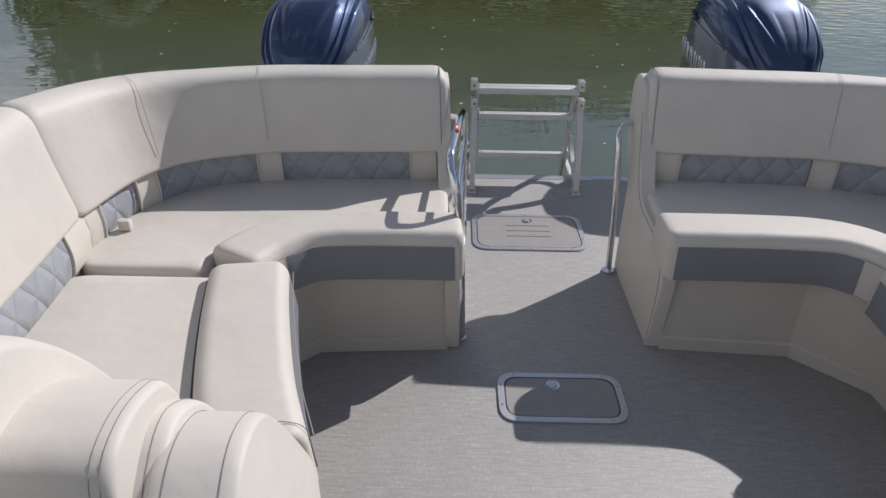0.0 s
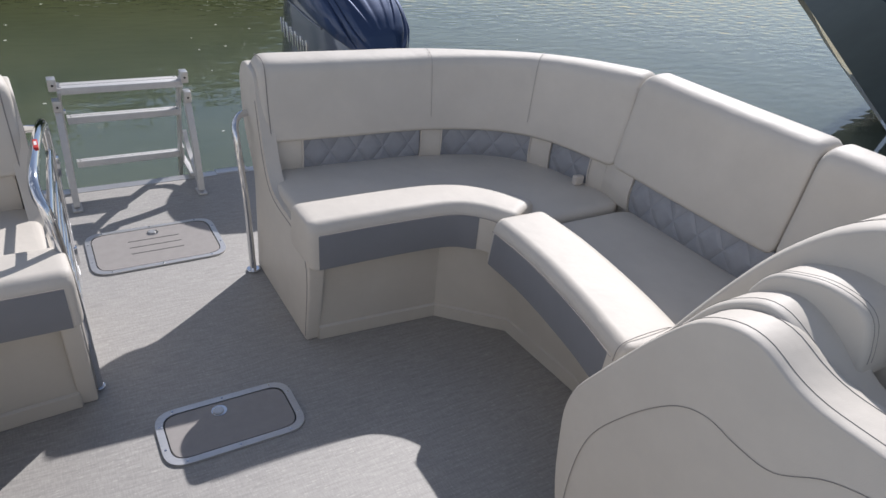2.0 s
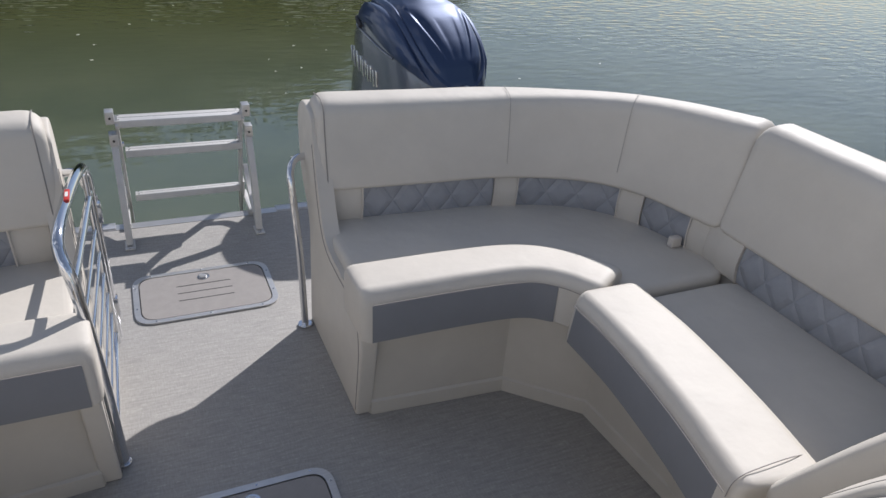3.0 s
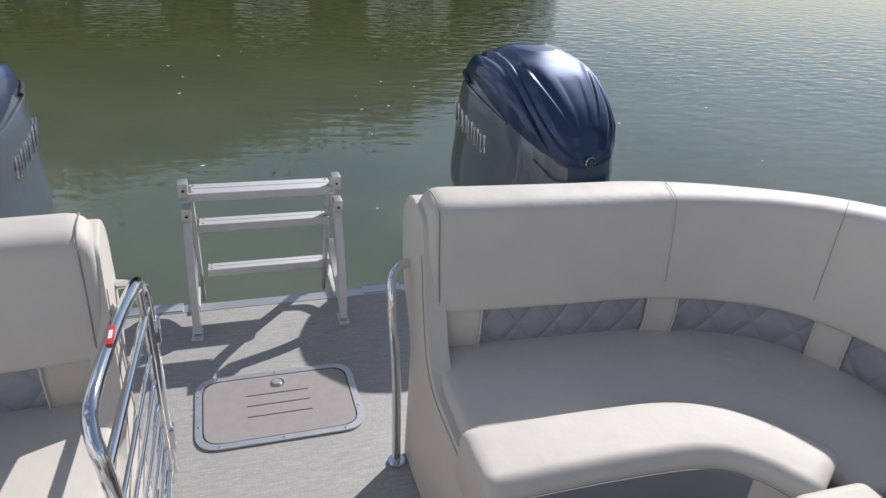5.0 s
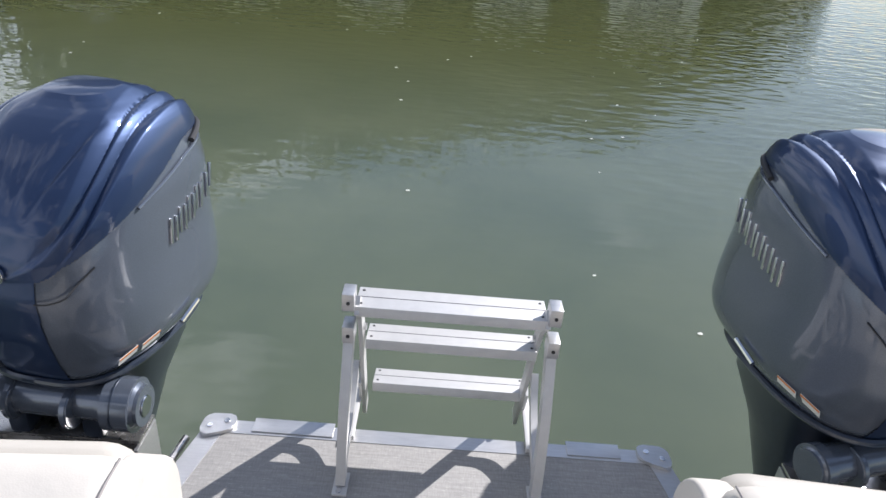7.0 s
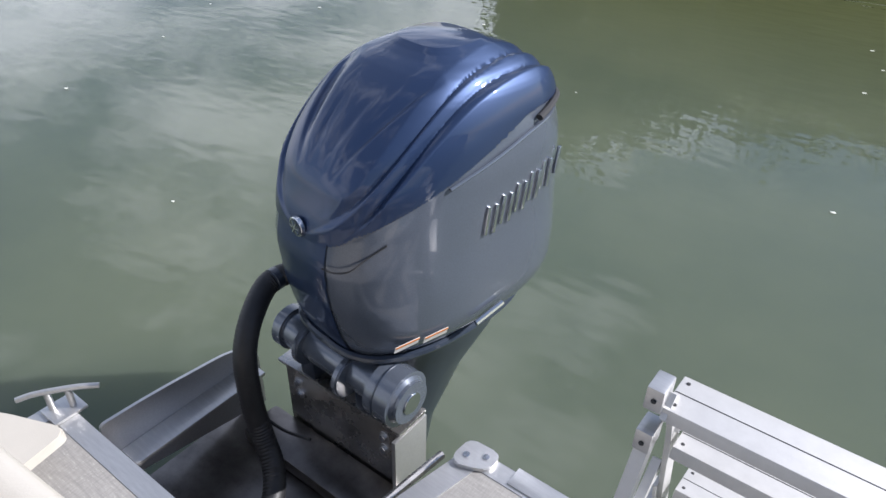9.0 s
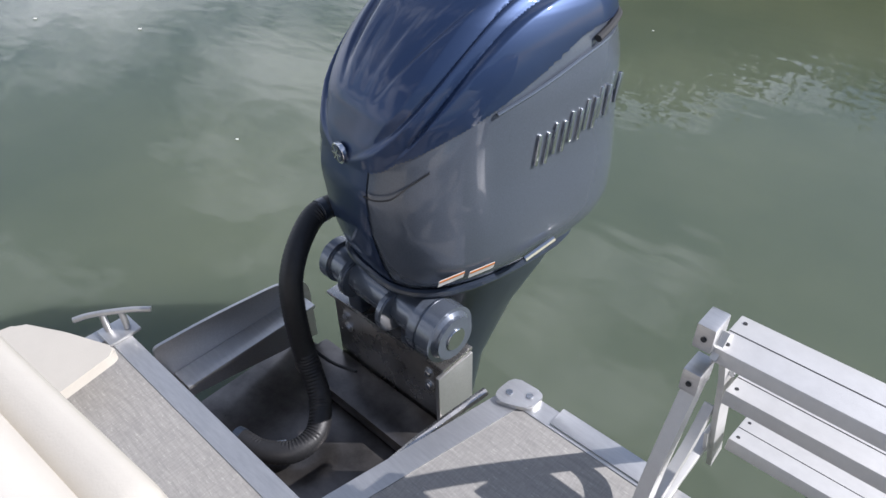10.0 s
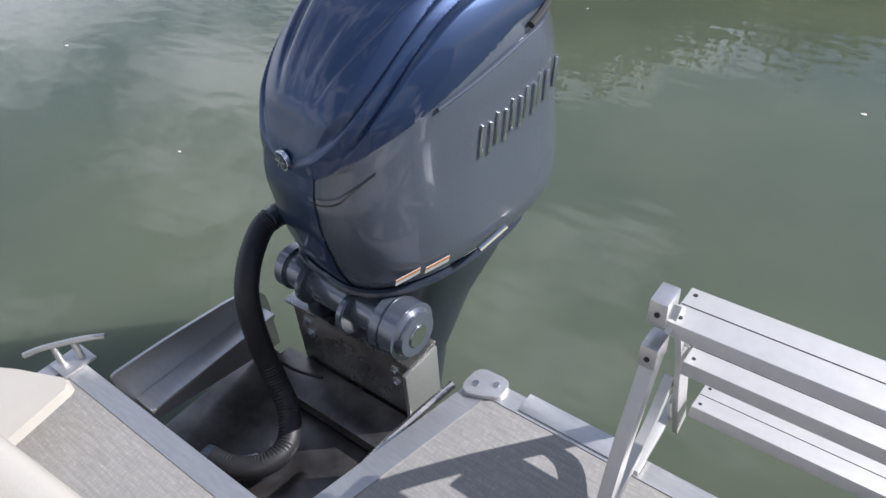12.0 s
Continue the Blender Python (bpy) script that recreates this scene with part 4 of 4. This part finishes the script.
def engine(cx, turn, dy=0.0, dz=0.0, group="twin outboard engines"):
    e = thing("outboard_engine", (cx, 4.4, 0), "navy metallic outboard engine with slate grey lower cowl, on the stern", "outboard engine", group)
    T = Matrix.Translation((cx, 4.09 + dy, dz)) @ pose(0, 0, 0, 0, 0, turn) @ Matrix.Translation((0, -4.09, 0))

    def p(name, bm, mat, parent=None, label="", smooth=True):
        bmesh.ops.transform(bm, matrix=T, verts=bm.verts)
        return part(name, bm, mat, parent or e, label, smooth)

    zs = [0.114 + (0.872 - 0.114) * (1 - (1 - i / 190) ** 1.3) for i in range(191)]
    smooth_levels = [smooth_level(z) for z in zs]

    def grid(keep):
        bm = bmesh.new()
        made = {}

        def vert(i, k):
            k %= NT
            if (i, k) not in made:
                lv = smooth_levels[i]
                q = ring_point(lv, 2 * math.pi * k / NT)
                out = Vector((q.x, q.y - (lv[2] + lv[3]) / 2, 0.0))
                up = max(0.0, (lv[0] - 0.55) / 0.36)
                n = (out.normalized() * (1 - up * 0.6) + Vector((0, 0, up))).normalized() if out.length else Vector((0, 0, 1))
                made[i, k] = bm.verts.new(q + n * (flutes(q) - (0.0 if keep == "top" else 0.004)))
            return made[i, k]

        for i in range(190):
            for k in range(NT):
                v = sweep_line(ring_point(smooth_levels[i], 2 * math.pi * (k + 0.5) / NT))
                if (keep == "top" and v > 0) or (keep != "top" and v < 1.5):
                    bm.faces.new((vert(i, k), vert(i, k + 1), vert(i + 1, k + 1), vert(i + 1, k)))
        if keep == "top":
            bm.faces.new([vert(190, k) for k in range(NT)])
        else:
            bm.faces.new([vert(0, k) for k in range(NT)][::-1])
        return bm

    top = p("top_cowl", grid("top"), NAVY, None, "fluted navy metallic top cowl")
    side = p("side_cowl", grid("side"), SLATE, None, "glossy slate grey lower cowl")

    # dark rim, midsection and leg
    rim = bmesh.new()
    lv = level(0.15)
    pts = [ring_point([0.145, lv[1] + 0.006, lv[2] - 0.006, lv[3] + 0.006], 2 * math.pi * k / 60) for k in range(61)]
    tube(pts, 0.012, 8, 0, rim)
    p("cowl_seal", rim, DARKBLUE)
    mid = bmesh.new()
    rings = []
    for z, w, yf, yr in ((0.165, 0.235, 4.2, 4.55), (0.06, 0.21, 4.22, 4.66), (-0.08, 0.165, 4.24, 4.56), (-0.3, 0.12, 4.24, 4.46), (-0.6, 0.09, 4.22, 4.42), (-0.95, 0.07, 4.2, 4.46)):
        rings.append([mid.verts.new(ring_point([z, w, yf, yr], 2 * math.pi * k / 32, 3.0)) for k in range(32)])
    for a, b in zip(rings, rings[1:]):
        for k in range(32):
            mid.faces.new((a[k], b[k], b[(k + 1) % 32], a[(k + 1) % 32]))
    mid.faces.new(rings[0])
    mid.faces.new(rings[-1][::-1])
    p("midsection", mid, DARKBLUE, None, "dark blue leg under the cowl")

    # steering cylinder across the front
    cyl = p("steering_cylinder", tube([(-0.21, 4.13, 0.045), (0.20, 4.17, 0.052)], 0.058, 24, 0), SLATE, None, "grey hydraulic steering cylinder")
    cap = p("end_housing", disc((0.215, 4.172, 0.052), (1, 0.12, 0.0), 0.082, 0.12, 36, 0.02), SLATE, None, "round grey steering housing")
    p("housing_ring", disc((0.205, 4.171, 0.052), (1, 0.12, 0.0), 0.0845, 0.010, 36, 0.003), DARKBLUE, cap)
    p("end_badge", disc((0.2765, 4.179, 0.052), (1, 0.12, 0), 0.032, 0.006, 24, 0.002), CHROME, cap, "round chrome badge")
    p("far_end_cap", disc((-0.20, 4.131, 0.045), (1, 0.12, 0.02), 0.068, 0.06, 28, 0.014), SLATE, cyl)
    for x in (-0.1, 0.08):
        p("cylinder_clamp", disc((x, 4.122 + 0.02 * x, 0.047), (1, 0.12, 0.02), 0.062, 0.022, 24, 0.004), SLATE, cyl)
    p("tilt_tube", tube([(-0.12, 4.17, -0.02), (0.16, 4.2, -0.02)], 0.03, 14, 0), DARKBLUE)
    p("bolt", disc((0.16, 4.115, 0.03), (0, 1, 0.4), 0.010, 0.008, 6), CHROME, cyl)

    # badge, raised plain bars, labels, clip
    lv = level(0.52)
    em = p("badge", disc((0, lv[2] - 0.006, 0.52), (0, 1, 0.02), 0.026, 0.012, 30, 0.002), CHROME, top, "round chrome badge")
    p("badge_face", disc((0, lv[2] - 0.0125, 0.52), (0, 1, 0.02), 0.021, 0.002, 24), DARKBLUE, em)
    for k in range(3):
        a = math.pi * k / 3
        p("badge_spoke", box(bmesh.new(), (-0.018, -0.001, -0.0015), (0.018, 0.001, 0.0015), 0, Matrix.Translation((0, lv[2] - 0.0145, 0.52)) @ Euler((0, a, 0)).to_matrix().to_4x4()), CHROME, em)
    for sgn in (-1, 1):
        for k in range(6):
            y = 4.455 + 0.055 * k
            z = 0.50 + 0.012 * k
            xx = side_x(y, z) - 0.002
            m = Matrix.Translation((sgn * xx, y, z)) @ pose(0, 0, 0, -8)
            b = bmesh.new()
            box(b, (-0.005, -0.021, -0.04), (0.005, -0.011, 0.04), 0.002, m)
            box(b, (-0.005, 0.009, -0.04), (0.005, 0.019, 0.04), 0.002, m)
            p("raised_bar", b, CHROME, side, "plain raised chrome bars")
        for k in range(2):
            y = 4.205 + 0.075 * k
            m = Matrix.Translation((sgn * (side_x(y, 0.2) + 0.001), y, 0.205 + 0.010 * k)) @ pose(0, 0, 0, 0, 0, 0)
            lab = p("caution_label", plate([(-0.035, -0.014), (0.035, -0.014), (0.035, 0.014), (-0.035, 0.014)], (sgn * (side_x(y, 0.21) + 0.0025), y, 0.208 + 0.008 * k), (sgn * 0.25, 1, 0.12), (sgn * 0.35, -0.1, 1), 0.0012), WHITE, side, "white caution label with an orange edge")
            p("label_stripe", plate([(-0.034, 0.006), (0.034, 0.006), (0.034, 0.013), (-0.034, 0.013)], (sgn * (side_x(y, 0.21) + 0.0045), y, 0.208 + 0.008 * k), (sgn * 0.25, 1, 0.12), (sgn * 0.35, -0.1, 1), 0.0012), ORANGE, lab)
        vent = [(sgn * (side_x(y, z) + 0.006), y, z) for y, z in ((4.62, 0.722), (4.68, 0.736), (4.74, 0.742), (4.79, 0.735))]
        p("air_vent", tube(vent, 0.009, 8, 4), SLOT, top, "dark air vent slit")
        ridge = [(sgn * (side_x(y, z) + 0.001), y, z) for y, z in ((4.32, 0.628), (4.44, 0.66), (4.56, 0.69), (4.68, 0.712), (4.78, 0.718))]
        p("accent_ridge", tube(ridge, 0.005, 8, 5), SLATE, side, "raised accent ridge")
        p("cowl_latch", tube([(sgn * (side_x(4.42, 0.23) + 0.01), 4.40, 0.205), (sgn * (side_x(4.5, 0.23) + 0.012), 4.50, 0.225)], 0.008, 8, 0), CHROME, side, "chrome cowl latch")
    for sgn in (1 if cx < C else -1,):
        line = [(sgn * 0.10, 4.056, 0.452), (sgn * 0.135, 4.064, 0.455), (sgn * 0.17, 4.084, 0.468), (sgn * 0.20, 4.125, 0.492), (sgn * 0.215, 4.165, 0.522)]
        line = [(sgn * (side_x(y, z) if abs(x) > 0.18 else abs(x)), y, z) for x, y, z in line]
        p("panel_seam", tube(line, 0.0025, 5, 5), SLOT, side)
    return e


def smooth_level(z):
    a = [level(z + d) for d in (-0.02, -0.01, 0, 0.01, 0.02)]
    out = [sum(v) / 5 for v in zip(*a)]
    out[0] = z
    return out


def side_x(y, z):
    lv = smooth_level(z)
    n = 3.2
    c = ((lv[2] + lv[3]) / 2 - y) / ((lv[3] - lv[2]) / 2)
    c = max(-0.999, min(0.999, c))
    cs = math.copysign(abs(c) ** (n / 2), c)
    sn = math.sqrt(max(0, 1 - cs * cs))
    return lv[1] * sn ** (2 / n) * (1 - 0.13 * max(0, cs))


ENG_L, ENG_R = -0.621, 1.815
engine(ENG_L, -8.8)
engine(ENG_R, 11.4, -0.036, 0.045)


# ---- engine wells and transom brackets ----
def well(cx, s):
    """Pontoon, splash well and transom bracket under one engine."""
    e = thing("engine_bracket", (cx, 4.0, -0.3), "bare aluminium transom bracket and splash well", "engine bracket", "transom brackets")

    def X(u):
        return cx + s * u

    def b(name, lo, hi, bevel=0.004, parent=None, mat=None, label="", m=None):
        bm = box(bmesh.new(), lo, hi, bevel, m)
        for v in bm.verts:
            v.co.x = X(v.co.x)
        return part(name, bm, mat or WELDED, parent or e, label)

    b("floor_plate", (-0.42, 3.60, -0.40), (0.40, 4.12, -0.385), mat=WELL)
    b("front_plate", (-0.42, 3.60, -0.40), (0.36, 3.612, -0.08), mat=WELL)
    tr = b("transom_plate", (-0.22, 4.135, -0.40), (0.24, 4.185, -0.092), 0.006, label="thick riveted transom plate")
    b("transom_cap", (-0.235, 4.12, -0.092), (0.255, 4.24, -0.08), 0.004, tr)
    b("clamp_bracket", (-0.13, 4.12, -0.079), (-0.07, 4.26, 0.02), 0.01, mat=DARKBLUE)
    b("clamp_bracket", (0.09, 4.12, -0.079), (0.15, 4.26, 0.02), 0.01, mat=DARKBLUE)
    b("end_gusset", (0.242, 4.10, -0.33), (0.256, 4.24, -0.10), 0.003, tr, TRIM)
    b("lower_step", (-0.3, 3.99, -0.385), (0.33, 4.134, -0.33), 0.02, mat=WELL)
    for u in (-0.165, 0.185):
        for z in (-0.15, -0.20):
            part("bolt", disc((X(u), 4.130, z), (0, 1, 0), 0.012, 0.014, 6, 0.002), CHROME, tr)
            part("washer", disc((X(u), 4.1345, z), (0, 1, 0), 0.018, 0.003, 16), TRIM, tr)
    # outer guard and pontoon
    guard = rounded([(3.63, -0.30), (3.63, -0.062), (3.80, -0.07), (4.06, -0.10), (4.16, -0.15), (4.16, -0.40)], [0, 0.02, 0.1, 0.06, 0.06, 0], 4)
    bm = sweep([(-0.40, 0), (-0.39, 0)], guard, smooth=0)
    for v in bm.verts:
        v.co.x = X(v.co.x)
    part("side_guard", bm, TRIM, e, "polished aluminium side guard")
    b("inner_ledge", (-0.39, 3.66, -0.20), (-0.31, 4.12, -0.185), 0.004, mat=TRIM)
    bm = tube([(X(0.37), 3.66, -0.05), (X(0.375), 3.9, -0.05), (X(0.4), 4.12, -0.05)], 0.012, 8, 2)
    part("weld_bead", bm, WELDED, e)
    bm = bmesh.new()
    tube([(X(0), 1.0, -0.73), (X(0), 3.6, -0.73), (X(0), 4.0, -0.72)], 0.32, 32, 0, bm)
    part("pontoon", bm, WELDED, e, "round aluminium pontoon tube")
    return e


well(ENG_L, 1)
well(ENG_R + 0.08, -1)

for s, x in ((1, ENG_L),):
    hose = thing("rigging_hose", (x - 0.1, 3.9, -0.38), "black corrugated rigging hose from the well to the engine", "hose", "rigging hoses")
    part("hose_collar", disc((x - 0.218, 4.14, 0.22), (0.0, 1, 0), 0.034, 0.03, 20, 0.004), DARKBLUE, hose, "dark collar at the cowl")
    part("hose_cuff", disc((x - 0.150, 3.692, -0.31), (1, 0.3, 0), 0.034, 0.03, 20, 0.004), DARKBLUE, hose)
    path = [(-0.16, 3.69, -0.31), (-0.07, 3.71, -0.31), (0.0, 3.77, -0.31), (0.005, 3.85, -0.30), (-0.05, 3.915, -0.26), (-0.11, 3.94, -0.19), (-0.14, 3.945, -0.10), (-0.152, 3.95, 0.02), (-0.165, 3.97, 0.11), (-0.19, 4.03, 0.18), (-0.222, 4.12, 0.215), (-0.20, 4.20, 0.225)]
    part("corrugated_tube", tube([(x + a, b, c) for a, b, c in path], 0.032, 14, 16, ridge=0.002), RUBBER, hose)
    fuel = thing("fuel_line", (x - 0.15, 3.72, -0.33), "thin grey fuel hose with a steel fitting in the well", "hose", "")
    part("fuel_hose", tube([(x - 0.2, 3.63, -0.34), (x - 0.12, 3.70, -0.33), (x - 0.05, 3.78, -0.33)], 0.012, 10, 4), SLATE, fuel)
    for k in range(3):
        part("hose_clip", disc((x - 0.125 + 0.018 * k, 3.693 + 0.02 * k, -0.33), (0.7, 0.7, 0), 0.016, 0.008, 14, 0.001), CHROME, fuel)
    part("thin_cable", tube([(x - 0.19, 3.98, -0.16), (x - 0.1, 4.0, -0.2), (x, 4.02, -0.19)], 0.005, 6, 4), RUBBER, fuel)

# cleat and corner moulding
cleat = thing("mooring_cleat", (-1.06, 3.60, 0.0), "polished aluminium mooring cleat on the deck corner", "cleat")
part("horn", tube([(-1.125, 3.505, 0.068), (-1.10, 3.545, 0.075), (-1.045, 3.62, 0.075), (-1.01, 3.665, 0.068)], 0.008, 10, 5), TRIM, cleat)
for q in ((-1.088, 3.565), (-1.058, 3.605)):
    part("foot", tube([(q[0], q[1], 0.004), (q[0], q[1], 0.07)], 0.009, 10, 0), TRIM, cleat)
part("base", box(bmesh.new(), (-1.11, 3.54, 0.0022), (-1.03, 3.63, 0.012), 0.004), TRIM, cleat)
wedge = thing("corner_moulding", (-0.98, 3.4, 0.0), "cream plastic corner moulding behind the lounge", "moulding")
part("moulding", prism(rounded([(-1.2, 3.30), (-0.86, 3.30), (-0.882, 3.43), (-0.900, 3.53), (-1.057, 3.465), (-1.18, 3.40)], [0.02, 0.02, 0.02, 0.03, 0.02, 0.02], 4), 0.07, 0.10, 0.006), PLASTIC, wedge)
part("moulding_leg", box(bmesh.new(), (-1.14, 3.30, 0.001), (-1.0, 3.34, 0.072), 0.005), PLASTIC, wedge)

# ---- small white button stops on the lumbar band ----
for s in (-1, 1):
    k = thing("vinyl_strap_end", (C + s * 1.40, 2.62, 0.45), "small cream strap end on the seat cushion", "strap end", "strap ends on the lounges")
    part("strap", box(bmesh.new(), (C + s * 1.40 - 0.02, 2.605, 0.449), (C + s * 1.40 + 0.02, 2.63, 0.485), 0.006), PIPING, k)

# ---- drifting petals ----
rnd = random.Random(11)
bm = bmesh.new()
for _ in range(70):
    x, y = rnd.uniform(-6, 7), rnd.uniform(4.8, 15)
    r = rnd.uniform(0.006, 0.016)
    vs = [bm.verts.new((x + r * math.cos(a) * 1.3, y + r * math.sin(a), WZ + 0.004 + 0.003 * (k % 2))) for k, a in enumerate([i * math.pi / 3 for i in range(6)])]
    bm.faces.new(vs)
tagged(part("floating_petals", bm, PETAL, smooth=False), "tiny pale petals floating on the lake", "petals", kind="stuff")

# ---- neighbouring boat ----
boat = thing("moored_boat", (7.6, 4.2, WZ), "dark blue boat with a grey underside, moored close by", "boat")
secs = []
for i in range(19):
    t = i / 18
    d = 7.5 * t
    keel = max(-0.75, 1.12 - 0.4 * d)
    half = 1.25 * (1 - (1 - t) ** 3.0)
    sheer = 1.95 - 0.35 * t
    chine = keel + (sheer - keel) * 0.22
    at = Vector((3.55 + 0.966 * d, 3.15 + 0.26 * d, 0))
    side = Vector((0.26, -0.966, 0))
    secs.append((at, side, ((0.02, keel), (half * 0.55, chine), (half, keel + (sheer - keel) * 0.6), (half + 0.04, sheer))))


def hull(rows, mat, name, label, deck=False):
    bm = bmesh.new()
    for sgn in (-1, 1):
        cols = [[bm.verts.new(at + side * (sgn * pts[r][0]) + Vector((0, 0, pts[r][1]))) for r in rows] for at, side, pts in secs]
        for a, b in zip(cols, cols[1:]):
            for k in range(len(rows) - 1):
                bm.faces.new((a[k], b[k], b[k + 1], a[k + 1]))
    if deck:
        cols = [[bm.verts.new(at + side * (k * pts[3][0]) + Vector((0, 0, pts[3][1] - 0.02))) for k in (-1, 0, 1)] for at, side, pts in secs]
        for a, b in zip(cols, cols[1:]):
            for k in range(2):
                bm.faces.new((a[k], b[k], b[k + 1], a[k + 1]))
    part(name, bm, mat, boat, label)


hull((0, 1), HULL_GREY, "bottom", "grey painted hull bottom")
hull((1, 2, 3), HULL_BLUE, "topsides", "dark blue topsides", True)
